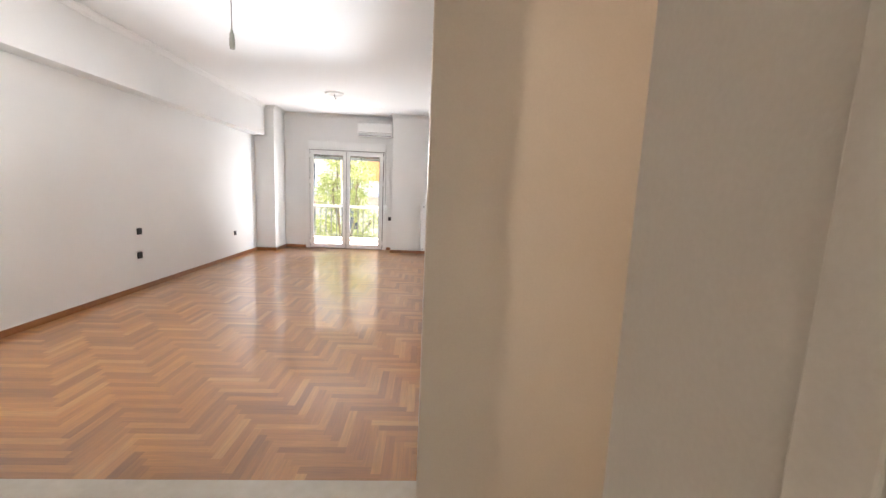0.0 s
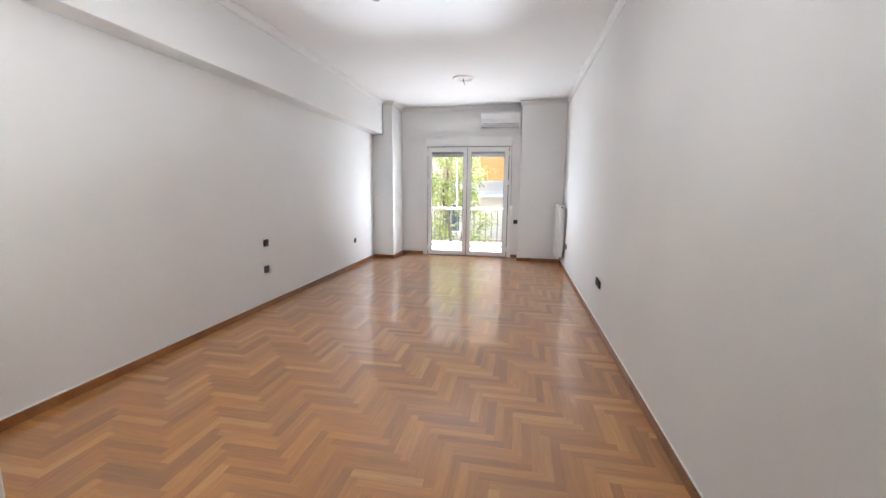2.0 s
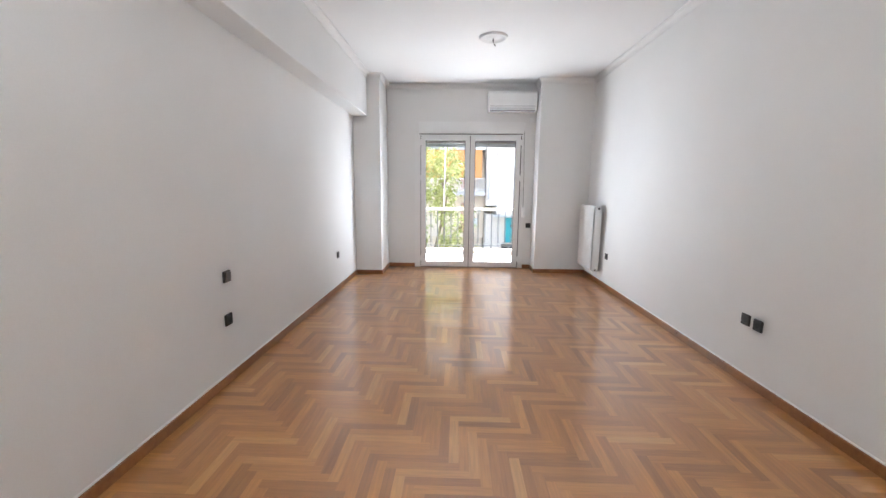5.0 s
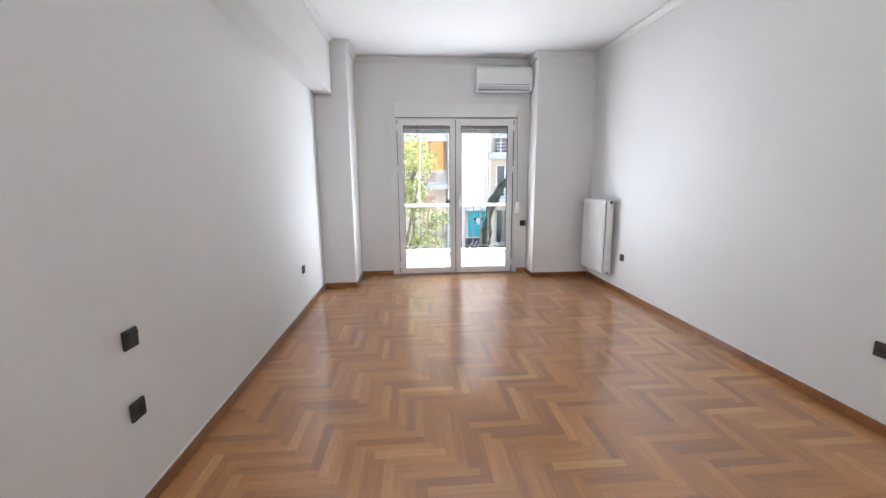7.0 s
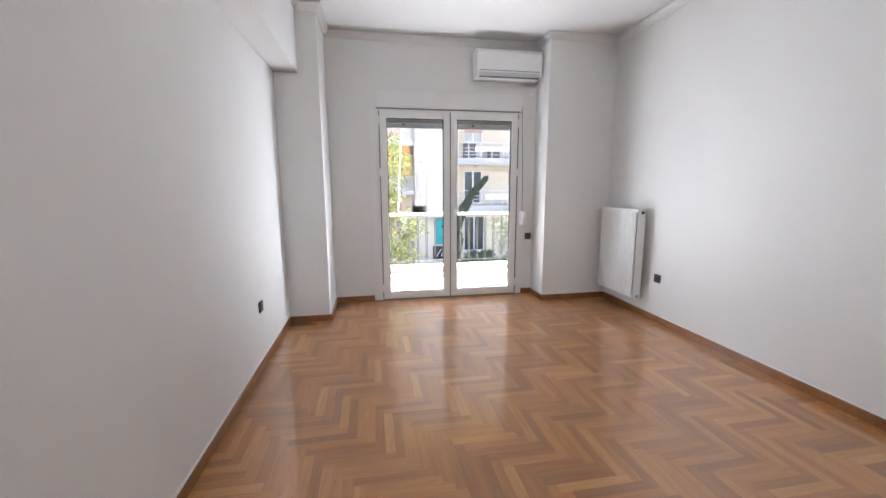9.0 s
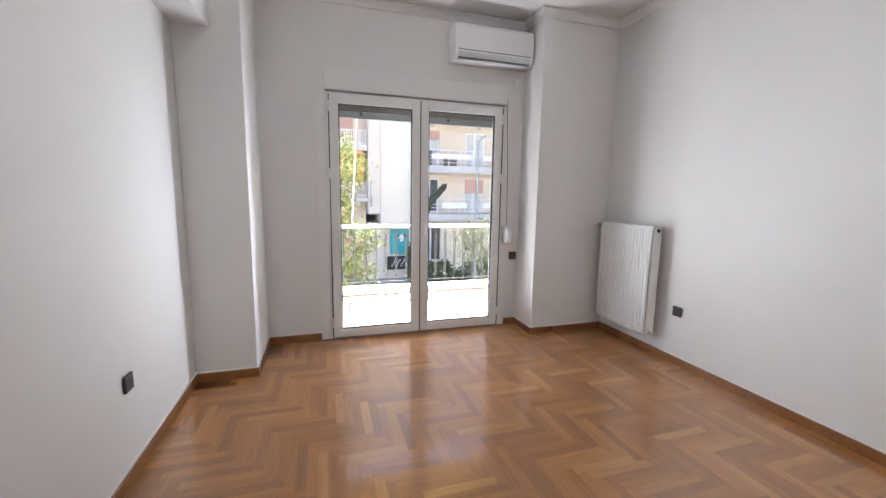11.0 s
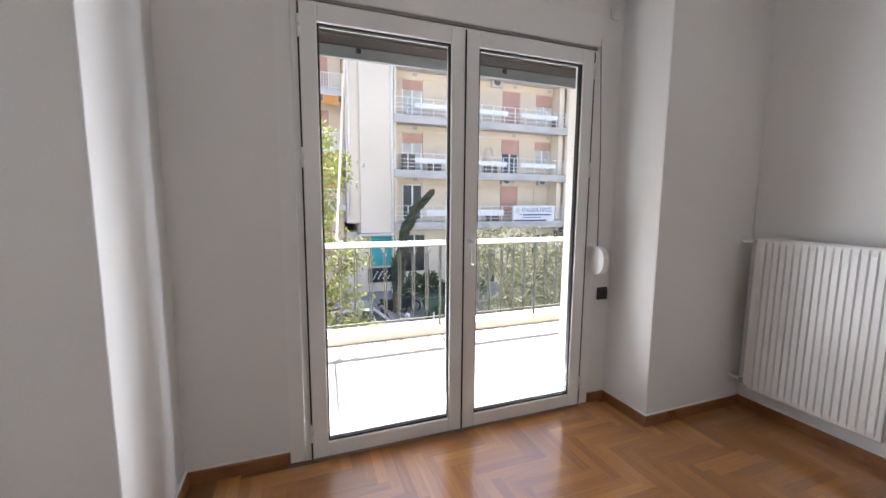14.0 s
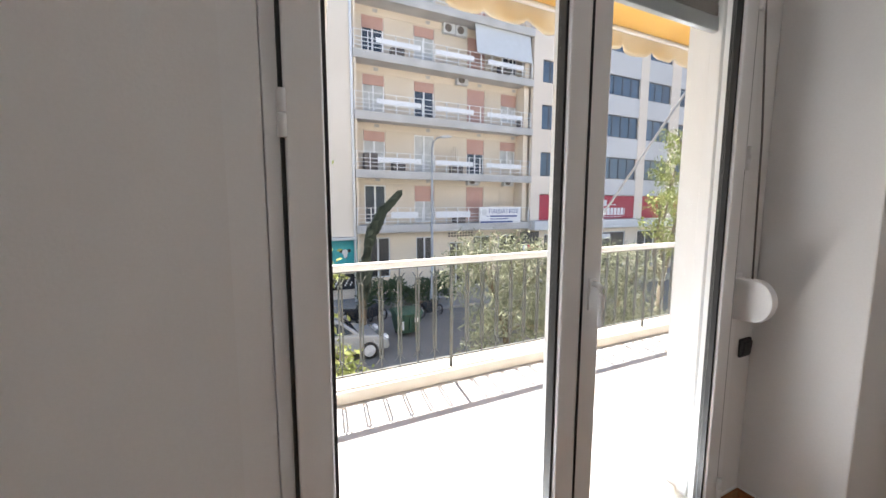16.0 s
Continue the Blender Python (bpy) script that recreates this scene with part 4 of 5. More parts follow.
for z, lo in ((2.92, 1.12), (5.89, 5.46), (8.86, 8.3)):
    for a, b in ((-4.6, -1.35), (-1.25, NX - 0.25)):
        under(boxes("orange_blind", [(a, b, 29.06, 29.09, lo, z)], AWN_ORANGE), neighbour)
under(boxes("wall", rows, OCHRE), neighbour)
under(boxes("wall_core", [(-12.0, NX, 31.0, 42.0, BASE, 14.8)], CREAM), neighbour)
under(boxes("roof", [(-12.1, NX, 28.9, 42.0, 14.8, 15.1)], SLAB), neighbour)
wall_unit(neighbour, -1.0, 30.2, -2.2)

# office building
office = holder("office_building", (23.0, 32.0, BASE), "white office building with blue window bands and crimson shop signs", "building")
bands = [(8.2, 9.6), (5.27, 6.83), (2.27, 3.83)]
strips = [(14.62, 16.72, 3), (17.62, 23.9, 7), (24.8, 27.5, 3), (28.6, 34.0, 6)]
rows, grey = [], []
zs = [(11.15, 12.65)] + bands
for lo, hi in zs:
    below = {11.15: 9.6, 8.2: 6.83, 5.27: 3.83, 2.27: 1.10}[lo]
    x = FX1 + 0.13
    for a, b, n in strips:
        rows.append((x, a, 28.8, 29.05, below, hi))
        (grey if a > 17 else rows).append((a, b, 28.82, 29.05, below, lo))
        x = b
        pane_window(office, a, b, 28.82, lo, hi, BLUE_WIN, frame_mat=DARK_FRAME, leaves=n, recess=0.16)
    rows.append((x, 36.0, 28.8, 29.05, below, hi))
under(boxes("wall", rows, OFFICE), office)
under(boxes("spandrel", grey, OFFICE_SHADED), office)
under(boxes("parapet", [(FX1 + 0.13, 36.0, 28.8, 29.05, 12.65, 14.0)], OFFICE), office)
under(boxes("wall_core", [(FX1 + 0.13, 36.0, 29.35, 42.0, BASE, 13.9)], OFFICE), office)
under(boxes("roof", [(FX1 + 0.13, 36.1, 29.06, 42.1, 13.9, 14.1)], SLAB), office)
x = FX1 + 0.13
sign_wall = []
for a, b, n in strips:
    sign_wall.append((x, a, 28.8, 29.05, -0.65, 1.10))
    under(boxes("sign_board", [(a, b, 28.84, 28.98, -0.63, 1.05)], RED_SIGN), office)
    x = b
sign_wall.append((x, 36.0, 28.8, 29.05, -0.65, 1.10))
under(boxes("sign_wall", sign_wall, OFFICE), office)
bm = bmesh.new()
put_tube(bm, [(18.7, 28.838, 0.2), (18.7, 28.82, 0.2)], 0.55, 24)
put_tube(bm, [(18.7, 28.819, 0.27), (18.7, 28.81, 0.27)], 0.26, 20, 1)
for a, b, lo, hi in ((19.6, 21.1, 0.31, 0.73), (19.6, 23.0, -0.37, 0.17), (21.3, 22.1, 0.37, 0.43), (19.6, 22.6, -0.51, -0.45)):
    x = a
    while x < b - 0.1:
        w = min(0.36, b - x)
        put_box(bm, x, x + w - 0.09, 28.825, 28.838, lo, hi)
        x += w
under(finish("sign_shapes", bm, [WHITE_SIGN, RED_SIGN]), office)
under(boxes("ledge", [(FX1 + 0.13, 36.0, 28.3, 29.05, -1.27, -0.66)], PALE_GREY, bevel=0.03), office)
shop = [(15.2, 17.0), (18.6, 23.2), (24.6, 27.6), (29.0, 34.0)]
hs = [(a, b, BASE + 0.3, -1.6) for a, b in shop]
under(boxes("shop_wall", wall_with_holes(FX1 + 0.13, 36.0, 28.9, 0.2, BASE, -1.28, hs), CREAM), office)
for a, b, lo, hi in hs:
    pane_window(office, a, b, 28.9, lo, hi, DARK_SHOP, frame_mat=PALE_GREY, leaves=3)
under(boxes("shop_poster", [(19.2, 21.6, 28.84, 28.88, -2.55, -1.65), (13.0, 14.5, 28.6, 28.66, -2.9, -1.35)], [DARK_SHOP]), office)
under(boxes("poster_panel", [(19.3, 21.5, 28.82, 28.838, -2.1, -1.75), (13.1, 13.5, 28.58, 28.598, -2.8, -2.2), (19.3, 19.9, 28.82, 28.838, -2.5, -2.2)], WHITE_SIGN), office)
under(boxes("red_panel", [(13.6, 14.4, 28.58, 28.598, -2.8, -2.2)], RED_SIGN), office)

for ob in (flats, sign, gable, poster, neighbour, office):
    ob.location.z += RISE

# own side of the street, closing the view behind reflections
structure(boxes("far_block", [(40.0, 60.0, 20.0, 45.0, GROUND, 16.0), (-45.0, -13.0, 29.0, 45.0, GROUND, 15.0)], CREAM), "plain apartment blocks further along the street", "building")


# ---- trees ----
def tree(name, label, base, limbs, clumps, leaves, size, leaf_mat, seed, slim=0.5, trunk=0.13):
    """A tapered trunk, limbs towards each clump, and many small leaves scattered through uneven clumps."""
    rnd = random.Random(seed)
    ob = holder(name, base, label, "tree")
    b = Vector(base)
    bm = bmesh.new()
    fork = Vector(limbs)
    mid = (b + fork) / 2 + Vector((rnd.uniform(-0.1, 0.1), rnd.uniform(-0.1, 0.1), 0))
    put_tube(bm, [b, b + Vector((0, 0, 0.25)), mid, fork], [trunk * 1.4, trunk, trunk * 0.85, trunk * 0.7], 10)
    for c, r in clumps:
        c = Vector(c) + Vector((0, 0, 0.2))
        q = (fork + c) / 2 + Vector((rnd.uniform(-0.2, 0.2), rnd.uniform(-0.2, 0.2), 0.1))
        put_tube(bm, [fork, q, c], [trunk * 0.5, trunk * 0.3, trunk * 0.1], 7)
        for _ in range(4):
            tip = c + Vector([rnd.gauss(0, 0.5) * k for k in r])
            put_tube(bm, [q.lerp(c, 0.6), (c + tip) / 2, tip], [trunk * 0.16, trunk * 0.1, 0.006], 5)
    under(finish("trunk", bm, BARK), ob)
    verts, faces = [], []
    total = sum(r[0] * r[1] * r[2] for _, r in clumps)
    for c, r in clumps:
        c = Vector(c) + Vector((0, 0, 0.2))
        count = int(leaves * r[0] * r[1] * r[2] / total)
        twigs = []
        for _ in range(max(8, count // 14)):
            d = Vector([rnd.gauss(0, 1) for _ in range(3)]).normalized() * rnd.uniform(0.25, 1.0) ** 0.6
            twigs.append(c + Vector((d.x * r[0], d.y * r[1], d.z * r[2])) * rnd.uniform(0.75, 1.15))
        for k in range(count):
            p = rnd.choice(twigs) + Vector([rnd.gauss(0, 0.075) for _ in range(3)])
            u = Vector([rnd.gauss(0, 1) for _ in range(3)]).normalized()
            u.z -= 0.25
            v = u.orthogonal().normalized()
            v.rotate(Matrix.Rotation(rnd.uniform(0, 6.28), 3, u.normalized()))
            s = size * rnd.uniform(0.6, 1.25)
            n = len(verts)
            verts += [p, p + u * s * 0.5 + v * s * slim * 0.5, p + u * s, p + u * s * 0.5 - v * s * slim * 0.5]
            faces.append((n, n + 1, n + 2, n + 3))
    me = bpy.data.meshes.new("crown")
    me.from_pydata([tuple(v) for v in verts], [], faces)
    me.materials.append(leaf_mat)
    crown = new("crown", me)
    tagged(crown, kind="stuff")
    under(crown, ob)
    return ob


tree("street_tree", "leafy bright green street tree close to the balcony", (-3.0, 14.3, PAVE), (-2.9, 14.2, -1.4),
     [((-2.45, 14.1, 1.75), (0.62, 0.6, 0.65)), ((-2.4, 14.2, 0.75), (0.55, 0.6, 0.6)), ((-1.95, 14.1, 0.1), (0.45, 0.4, 0.32)), ((-3.4, 14.2, 1.1), (0.6, 0.6, 0.8)), ((-3.6, 14.4, -0.2), (0.7, 0.6, 0.6)), ((-2.2, 14.1, -0.65), (0.6, 0.5, 0.5)), ((-1.75, 14.0, -1.25), (0.5, 0.45, 0.45)), ((-2.9, 14.0, -1.5), (0.6, 0.6, 0.45)), ((-3.2, 14.3, 2.2), (0.45, 0.45, 0.4))],
     8600, 0.105, LEAF, 11, 0.5)
tree("olive_tree", "silvery olive tree below the balcony", (1.6, 14.2, PAVE), (1.6, 14.2, -2.4),
     [((1.0, 14.1, 0.05), (0.9, 0.7, 0.6)), ((2.2, 14.2, -0.05), (0.9, 0.7, 0.6)), ((1.5, 14.0, -0.9), (1.0, 0.8, 0.7)), ((2.8, 14.2, -1.1), (0.9, 0.8, 0.8)), ((0.8, 14.0, -1.7), (0.5, 0.5, 0.5)), ((2.0, 13.9, -2.3), (0.8, 0.7, 0.6))],
     15000, 0.12, OLIVE, 12, 0.2)
tree("olive_tree", "silvery olive tree below the balcony", (4.3, 14.3, PAVE), (4.3, 14.3, -2.4),
     [((3.7, 14.2, -0.2), (0.9, 0.7, 0.55)), ((5.0, 14.3, -0.3), (0.9, 0.7, 0.6)), ((4.2, 14.1, -1.2), (1.1, 0.8, 0.8)), ((5.5, 14.3, -1.7), (0.9, 0.8, 0.8)), ((3.6, 14.0, -2.2), (0.7, 0.7, 0.6))],
     12000, 0.12, OLIVE, 13, 0.2)
tree("street_tree", "light green street tree with open branches", (7.6, 15.2, PAVE), (7.5, 15.2, -0.9),
     [((7.0, 15.0, 1.2), (0.5, 0.5, 0.35)), ((7.8, 15.2, 2.0), (0.7, 0.6, 0.6)), ((8.1, 15.2, 2.9), (0.6, 0.6, 0.5)), ((7.1, 15.1, 0.5), (0.55, 0.5, 0.35)), ((8.3, 15.3, 1.1), (0.6, 0.6, 0.6)), ((7.6, 15.2, 0.0), (0.5, 0.5, 0.4))],
     4600, 0.085, LEAF, 14, 0.55)

# leaning cypress
cypress = holder("cypress", (0.95, 22.5, GROUND), "dark cypress leaning over the parked motorcycles", "tree")
axis = [Vector(p) for p in ((0.95, 22.5, GROUND), (1.0, 22.5, -2.4), (1.1, 22.5, -1.1), (1.33, 22.5, 0.12), (1.78, 22.5, 0.98), (2.42, 22.5, 1.64))]
bm = bmesh.new()
put_tube(bm, axis, [0.16, 0.14, 0.12, 0.09, 0.06, 0.02], 8)
under(finish("trunk", bm, BARK), cypress)
rnd = random.Random(21)
verts, faces = [], []
for k in range(4200):
    s = rnd.uniform(0.16, 1.0)
    f = s * (len(axis) - 1)
    i = min(int(f), len(axis) - 2)
    c = axis[i].lerp(axis[i + 1], f - i)
    wide = 0.21 * (1.0 - s) ** 0.8 * (0.75 + 0.45 * math.sin(23 * s + rnd.uniform(-0.5, 0.5))) + 0.02
    a = rnd.uniform(0, 6.283)
    r = wide * rnd.uniform(0.45, 1.0)
    p = c + Vector((math.cos(a) * r, math.sin(a) * r, rnd.uniform(-0.1, 0.1)))
    way = (axis[i + 1] - axis[i]).normalized() + Vector((math.cos(a), math.sin(a), 0)) * 0.5
    side = way.cross(Vector((rnd.gauss(0, 1), rnd.gauss(0, 1), rnd.gauss(0, 1)))).normalized() * 0.035
    n = len(verts)
    verts += [p - side, p + way * 0.12 - side * 1.2, p + way * (0.16 + 0.22 * (i % 2) * rnd.random()), p + way * 0.12 + side * 1.2]
    faces.append((n, n + 1, n + 2, n + 3))
me = bpy.data.meshes.new("crown")
me.from_pydata([tuple(v) for v in verts], [], faces)
me.materials.append(CYPRESS)
under(tagged(new("crown", me), kind="stuff"), cypress)

# hedge behind the bin
hedge = holder("hedge", (4.2, 26.6, PAVE), "dark green hedge at the pavement edge", "hedge")
verts, faces = [], []
for k in range(5200):
    x = rnd.uniform(1.9, 7.0)
    h = 1.25 + 0.3 * math.sin(x * 2.3) + 0.2 * math.sin(x * 5.1)
    p = Vector((x, 26.6 + rnd.uniform(-0.5, 0.5), PAVE + h * rnd.uniform(0.05, 1.0) ** 0.6))
    u = Vector([rnd.gauss(0, 1) for _ in range(3)]).normalized()
    v = u.orthogonal().normalized()
    s = rnd.uniform(0.09, 0.17)
    n = len(verts)
    verts += [p, p + u * s * 0.5 + v * s * 0.3, p + u * s, p + u * s * 0.5 - v * s * 0.3]
    faces.append((n, n + 1, n + 2, n + 3))
me = bpy.data.meshes.new("leaves")
me.from_pydata([tuple(v) for v in verts], [], faces)
me.materials.append(HEDGE)
under(tagged(new("leaves", me), kind="stuff"), hedge)

# street lamp
lamp = holder("street_lamp", (5.4, 25.8, PAVE), "tall grey street lamp with a curved arm", "street lamp")
bm = bmesh.new()
put_tube(bm, [(5.4, 25.8, PAVE), (5.4, 25.8, PAVE + 0.9), (5.4, 25.8, PAVE + 0.92), (5.4, 25.8, 3.9), (5.43, 25.75, 4.25), (5.6, 25.65, 4.44), (5.8, 25.6, 4.52)], [0.11, 0.11, 0.075, 0.055, 0.045, 0.04, 0.04], 10)
under(finish("pole", bm, POLE), lamp)
bm = bmesh.new()
put_prism(bm, [(5.75, 4.47), (5.8, 4.56), (6.15, 4.61), (6.32, 4.56), (6.32, 4.52), (6.0, 4.47)], "y", 25.48, 25.72)
under(finish("lamp_head", bm, PALE_GREY, bevel=0.02), lamp)

# wheeled bin
bin_ob = holder("rubbish_bin", (2.6, 22.0, GROUND), "green wheeled plastic rubbish container on the street", "rubbish bin")
bm = bmesh.new()
lo = [(2.12, 21.55), (3.08, 21.55), (3.08, 22.35), (2.12, 22.35)]
hi = [(2.0, 21.42), (3.2, 21.42), (3.2, 22.48), (2.0, 22.48)]
a = [bm.verts.new((x, y, GROUND + 0.16)) for x, y in lo]
b = [bm.verts.new((x, y, GROUND + 1.05)) for x, y in hi]
for k in range(4):
    bm.faces.new((a[k], a[(k + 1) % 4], b[(k + 1) % 4], b[k]))
bm.faces.new(a[::-1])
bm.faces.new(b)
for x in (2.3, 2.6, 2.9):
    put_box(bm, x - 0.03, x + 0.03, 21.40, 21.50, GROUND + 0.3, GROUND + 1.0)
under(finish("body", bm, BIN_GREEN, bevel=0.03), bin_ob)
bm = bmesh.new()
put_prism(bm, [(21.36, GROUND + 1.06), (21.36, GROUND + 1.12), (21.7, GROUND + 1.26), (22.2, GROUND + 1.30), (22.52, GROUND + 1.18), (22.52, GROUND + 1.06)], "x", 1.95, 3.25)
under(finish("lid", bm, BIN_GREEN, bevel=0.02), bin_ob)
for x in (2.2, 3.0):
    for y in (21.65, 22.25):
        bm = bmesh.new()
        put_tube(bm, [(x - 0.03, y, GROUND + 0.08), (x + 0.03, y, GROUND + 0.08)], 0.08, 12)
        under(finish("wheel", bm, TYRE), bin_ob)
under(boxes("label", [(2.82, 3.0, 21.385, 21.399, GROUND + 0.7, GROUND + 0.92), (2.2, 2.28, 21.385, 21.399, GROUND + 0.4, GROUND + 0.8)], WHITE_SIGN), bin_ob)
bin_ob.scale = (0.86, 0.86, 0.86)
bin_ob.location = (2.90, 23.0, GROUND)


def car(at, paint, label):
    """A small hatchback along x, its nose towards +x, built round the origin."""
    ob = new("parked_car")
    ob.location = at
    tagged(ob, label, "car")
    bm = bmesh.new()
    lower = [(-1.95, 0.28), (-1.98, 0.62), (-1.9, 0.86), (-1.0, 0.93), (0.75, 0.90), (1.55, 0.78), (1.92, 0.62), (1.97, 0.36), (1.9, 0.25)]
    put_prism(bm, lower, "y", -0.82, 0.82)
    finish("body", bm, paint, ob, bevel=0.07)
    bm = bmesh.new()
    foot = [(-1.75, 0.88), (0.95, 0.88), (0.30, 1.40), (-0.3, 1.47), (-1.2, 1.43), (-1.55, 1.30)]
    lo = [bm.verts.new((x, -0.78 if z < 1 else -0.62, z)) for x, z in foot]
    hi = [bm.verts.new((x, 0.78 if z < 1 else 0.62, z)) for x, z in foot]
    for k in range(6):
        bm.faces.new((lo[k], lo[(k + 1) % 6], hi[(k + 1) % 6], hi[k]))
    bm.faces.new(lo[::-1])
    bm.faces.new(hi)
    finish("cabin", bm, paint, ob, bevel=0.05)
    bm = bmesh.new()
    for s in (-1, 1):
        for pts in (((-1.35, 0.95), (-0.45, 0.95), (-0.45, 1.36), (-1.15, 1.34)), ((-0.38, 0.95), (0.70, 0.95), (0.24, 1.32), (-0.38, 1.36))):
            vs = [bm.verts.new((x, s * (0.787 - 0.16 * (z - 0.88) / 0.55), z)) for x, z in pts]
            bm.faces.new(vs if s < 0 else vs[::-1])
    vs = [bm.verts.new(c) for c in ((0.90, -0.68, 0.935), (0.90, 0.68, 0.935), (0.36, 0.56, 1.37), (0.36, -0.56, 1.37))]
    bm.faces.new(vs)
    g = finish("window_glass", bm, DARK_WIN, ob)
    g.modifiers.new("thick", "SOLIDIFY").thickness = 0.01
    for x in (-1.2, 1.22):
        for s in (-1, 1):
            w = new("wheel")
            w.parent = ob
            w.location = (x, s * 0.76, 0.30)
            bm = bmesh.new()
            put_tube(bm, [(0, -0.10, 0), (0, -0.08, 0), (0, 0.08, 0), (0, 0.10, 0)], [0.26, 0.30, 0.30, 0.26], 24)
            finish("tyre", bm, TYRE, w)
            bm = bmesh.new()
            put_tube(bm, [(0, 0.112 * s, 0), (0, 0.06 * s, 0)], 0.07, 12)
            for k in range(6):
                c, d = math.cos(k * 1.047), math.sin(k * 1.047)
                put_tube(bm, [(0, 0.108 * s, 0), (0.19 * c, 0.104 * s, 0.19 * d)], 0.03, 6)
            put_tube(bm, [(0, 0.098 * s, 0), (0, 0.104 * s, 0)], 0.205, 20)
            finish("rim", bm, PALE_GREY, w)
    bm = bmesh.new()
    for s in (-1, 1):
        put_box(bm, 1.80, 1.93, s * 0.62 - 0.15, s * 0.62 + 0.15, 0.60, 0.72)
    finish("headlamp", bm, WHITE_SIGN, ob, bevel=0.02)
    return ob


car((-0.40, 21.9, GROUND), CAR_SILVER, "silver hatchback parked behind the street tree")


def motorcycle(at, label):
    ob = new("motorcycle")
    ob.matrix_world = pose(*at, 0, 8, 25)
    tagged(ob, label, "motorcycle", "parked motorcycles")
    for x in (-0.62, 0.66):
        bm = bmesh.new()
        ringpts = [(x + 0.27 * math.cos(a), 0, 0.31 + 0.27 * math.sin(a)) for a in (2 * math.pi * k / 20 for k in range(21))]
        put_tube(bm, ringpts, 0.045, 7, cap=False)
        for k in range(5):
            put_tube(bm, [(x, 0, 0.31), (x + 0.26 * math.cos(k * 1.257), 0, 0.31 + 0.26 * math.sin(k * 1.257))], 0.012, 5)
        finish("wheel", bm, TYRE, ob)
    bm = bmesh.new()
    put_prism(bm, [(-0.75, 0.72), (-0.65, 0.80), (-0.05, 0.76), (0.15, 0.90), (0.40, 0.86), (0.42, 0.62), (0.20, 0.30), (-0.25, 0.26), (-0.45, 0.48)], "y", -0.13, 0.13)
    finish("body", bm, DARK_SHOP, ob, bevel=0.04)
    bm = bmesh.new()
    put_tube(bm, [(0.66, 0, 0.31), (0.50, 0, 0.70), (0.38, 0, 1.0)], 0.03, 7)
    put_tube(bm, [(0.34, -0.34, 1.02), (0.40, 0, 1.0), (0.34, 0.34, 1.02)], 0.018, 7)
    finish("fork", bm, POLE, ob)
    return ob


for at in ((1.3, 24.9, GROUND), (2.0, 25.0, GROUND), (4.7, 24.6, GROUND)):
    motorcycle(at, "black motorcycle parked at the kerb")


# ---- herringbone parquet ----
W, N, SHIFT = 0.0507, 7, -0.22
L = W * N
Y0, Y1 = 1.815, BACK


def plank_mesh(name, x0, x1, y0, y1, along, shift):
    """One plank with chamfered top edges, its grain along x or y."""
    c = 0.00006
    vs = [(x0, y0, -0.010), (x1, y0, -0.010), (x1, y1, -0.010), (x0, y1, -0.010), (x0, y0, -c), (x1, y0, -c), (x1, y1, -c), (x0, y1, -c), (x0 + c, y0 + c, 0), (x1 - c, y0 + c, 0), (x1 - c, y1 - c, 0), (x0 + c, y1 - c, 0)]
    fs = [(8, 9, 10, 11)] + [(k, (k + 1) % 4, 4 + (k + 1) % 4, 4 + k) for k in range(4)] + [(4 + k, 4 + (k + 1) % 4, 8 + (k + 1) % 4, 8 + k) for k in range(4)]
    uvs = [((x if along == "x" else y) + shift, (y if along == "x" else x) + shift * 0.37) for x, y, z in vs]
    return vs, fs, uvs


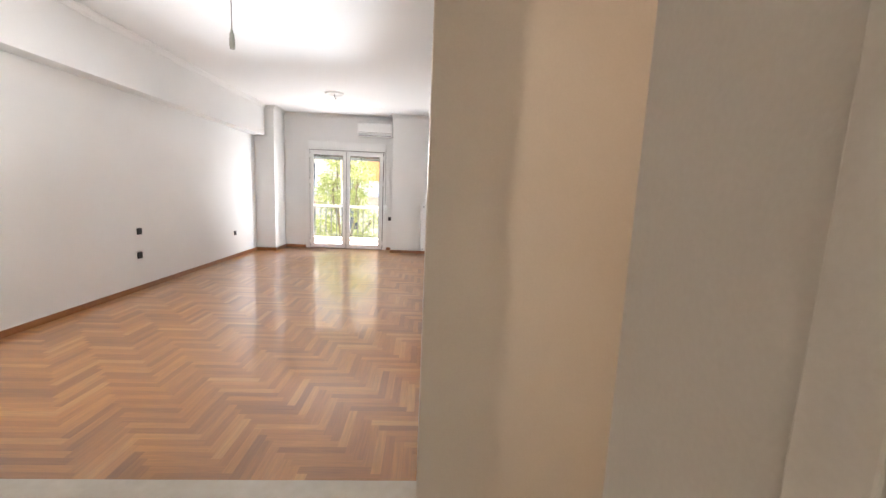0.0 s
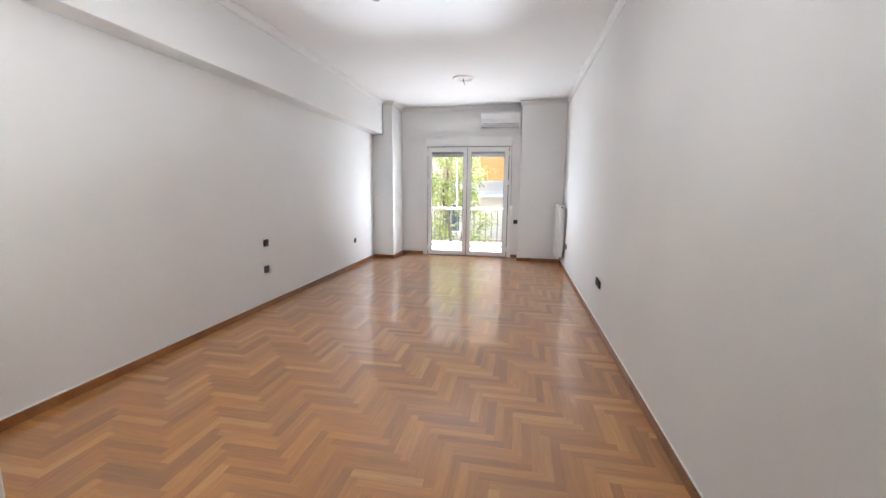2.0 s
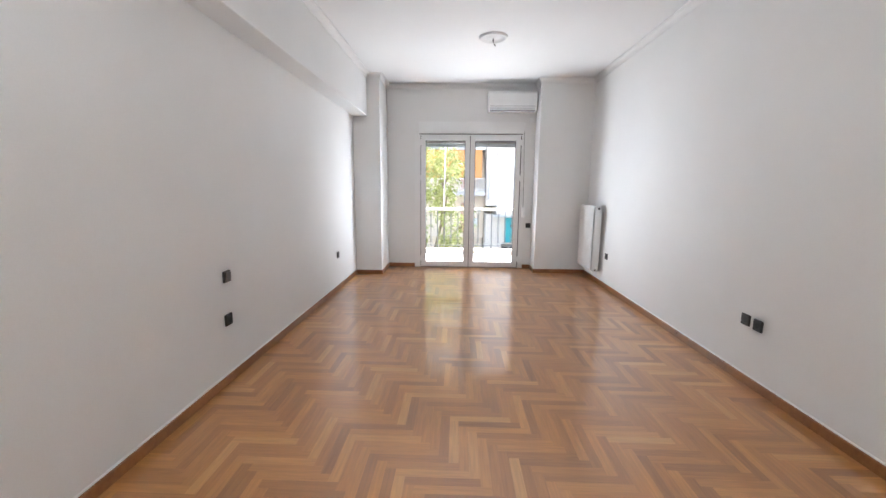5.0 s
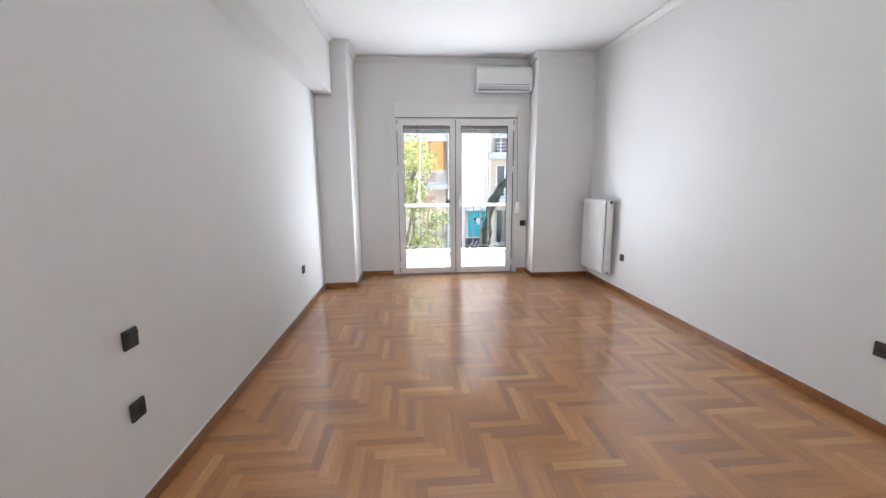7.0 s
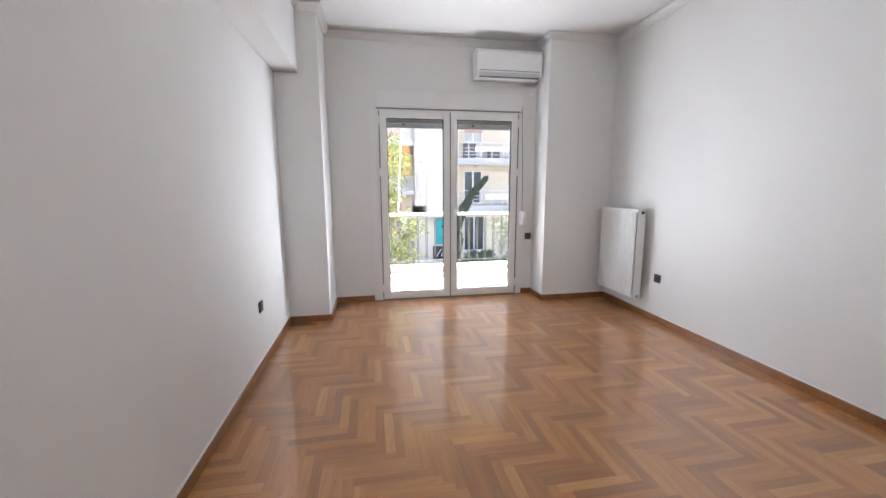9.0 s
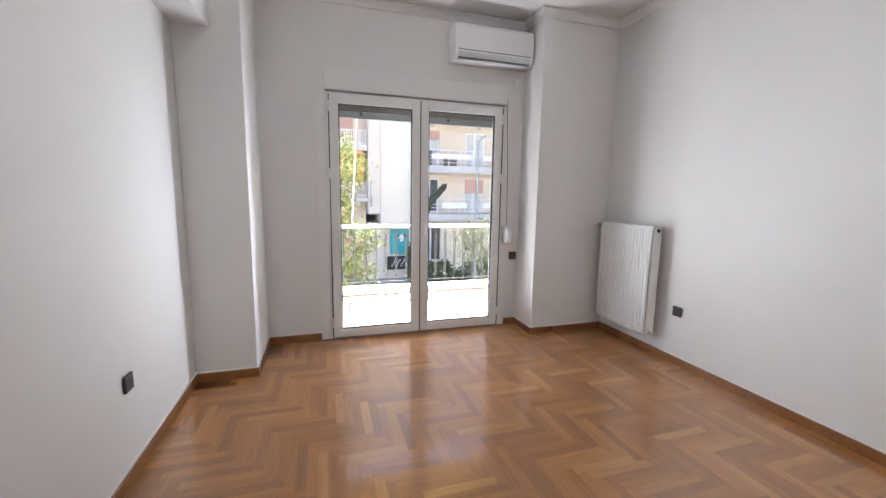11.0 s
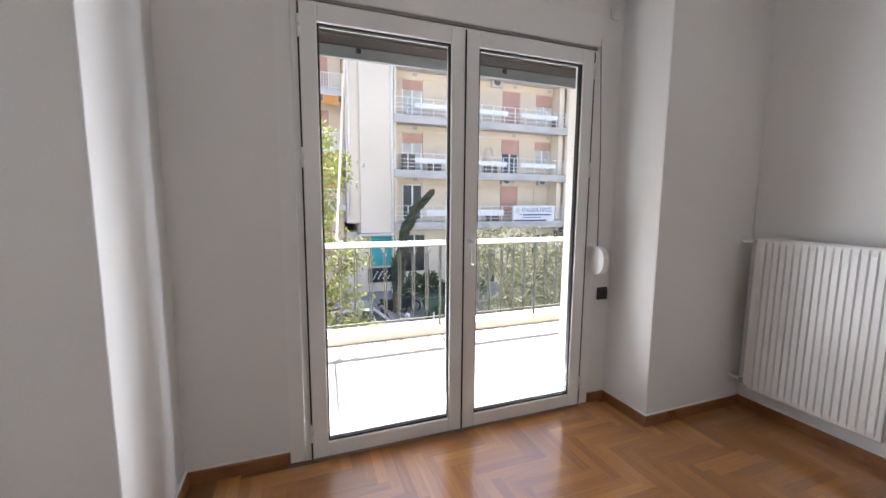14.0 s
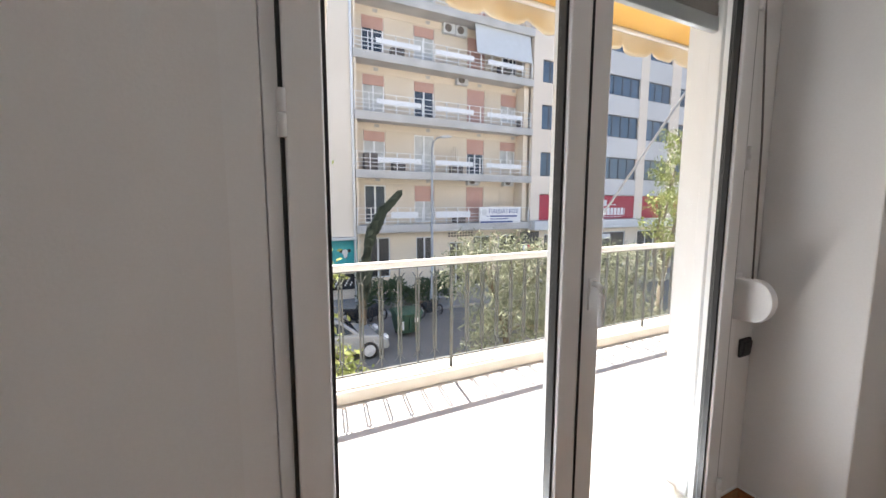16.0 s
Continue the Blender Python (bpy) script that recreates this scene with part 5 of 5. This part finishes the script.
def to_object(name, parts, parent, wood=OAK):
    verts, faces, coords = [], [], []
    for vs, fs, uvs in parts:
        n = len(verts)
        verts += vs
        faces += [tuple(n + k for k in f) for f in fs]
        coords += uvs
    me = bpy.data.meshes.new(name)
    me.from_pydata(verts, [], faces)
    layer = me.uv_layers.new(name="plank")
    for loop in me.loops:
        layer.data[loop.index].uv = coords[loop.vertex_index]
    me.materials.append(wood)
    ob = new(name, me)
    ob.parent = parent
    return ob


parquet = tagged(new("parquet_floor"), "glossy oak herringbone parquet with mixed brown tones", "floor", kind="structure")
rest, singles, stained = [], [], []
rnd = random.Random(5)
gap = 0.00008
shared = {}
i0, i1, j0, j1 = int(LEFT / W) - 9, 9, int(Y0 / W) - 9, int(Y1 / W) + 14
for i in range(i0, i1):
    for j in range(j0, j1):
        d = (i + j) % (2 * N)
        if d == 0:
            box = (i * W, i * W + L, j * W + SHIFT, j * W + W + SHIFT, "x")
        elif d == N:
            box = (i * W, i * W + W, j * W + SHIFT, j * W + L + SHIFT, "y")
        else:
            continue
        x0, x1, y0, y1, along = box
        cx0, cx1, cy0, cy1 = max(x0, LEFT), min(x1, RIGHT), max(y0, Y0), min(y1, Y1)
        if cx1 - cx0 < 0.004 or cy1 - cy0 < 0.004:
            continue
        if (cx1 <= COL_L and cy0 >= COL_L_Y) or (cx0 >= COL_R and cy0 >= COL_R_Y):
            continue
        whole = (cx0, cx1, cy0, cy1) == (x0, x1, y0, y1)
        if whole and 3.55 < (y0 + y1) / 2 < 5.65 and len(singles) < 300:
            singles.append((x0, y0, along))
        else:
            mx, my = (cx0 + cx1) / 2, (cy0 + cy1) / 2
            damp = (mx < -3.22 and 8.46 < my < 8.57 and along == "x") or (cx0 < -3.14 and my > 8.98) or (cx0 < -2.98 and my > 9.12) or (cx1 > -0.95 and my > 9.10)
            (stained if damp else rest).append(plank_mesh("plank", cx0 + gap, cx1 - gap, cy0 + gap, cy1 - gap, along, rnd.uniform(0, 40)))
tagged(to_object("planks", rest, parquet), kind="stuff")
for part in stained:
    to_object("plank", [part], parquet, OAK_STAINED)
for along in ("x", "y"):
    shared[along] = None
for x0, y0, along in singles:
    if shared[along] is None:
        a, b = (L, W) if along == "x" else (W, L)
        ob = to_object("plank", [plank_mesh("plank", gap, a - gap, gap, b - gap, along, 0.0)], parquet)
        shared[along] = ob.data
    else:
        ob = new("plank", shared[along])
        ob.parent = parquet
    ob.location = (x0, y0, 0)
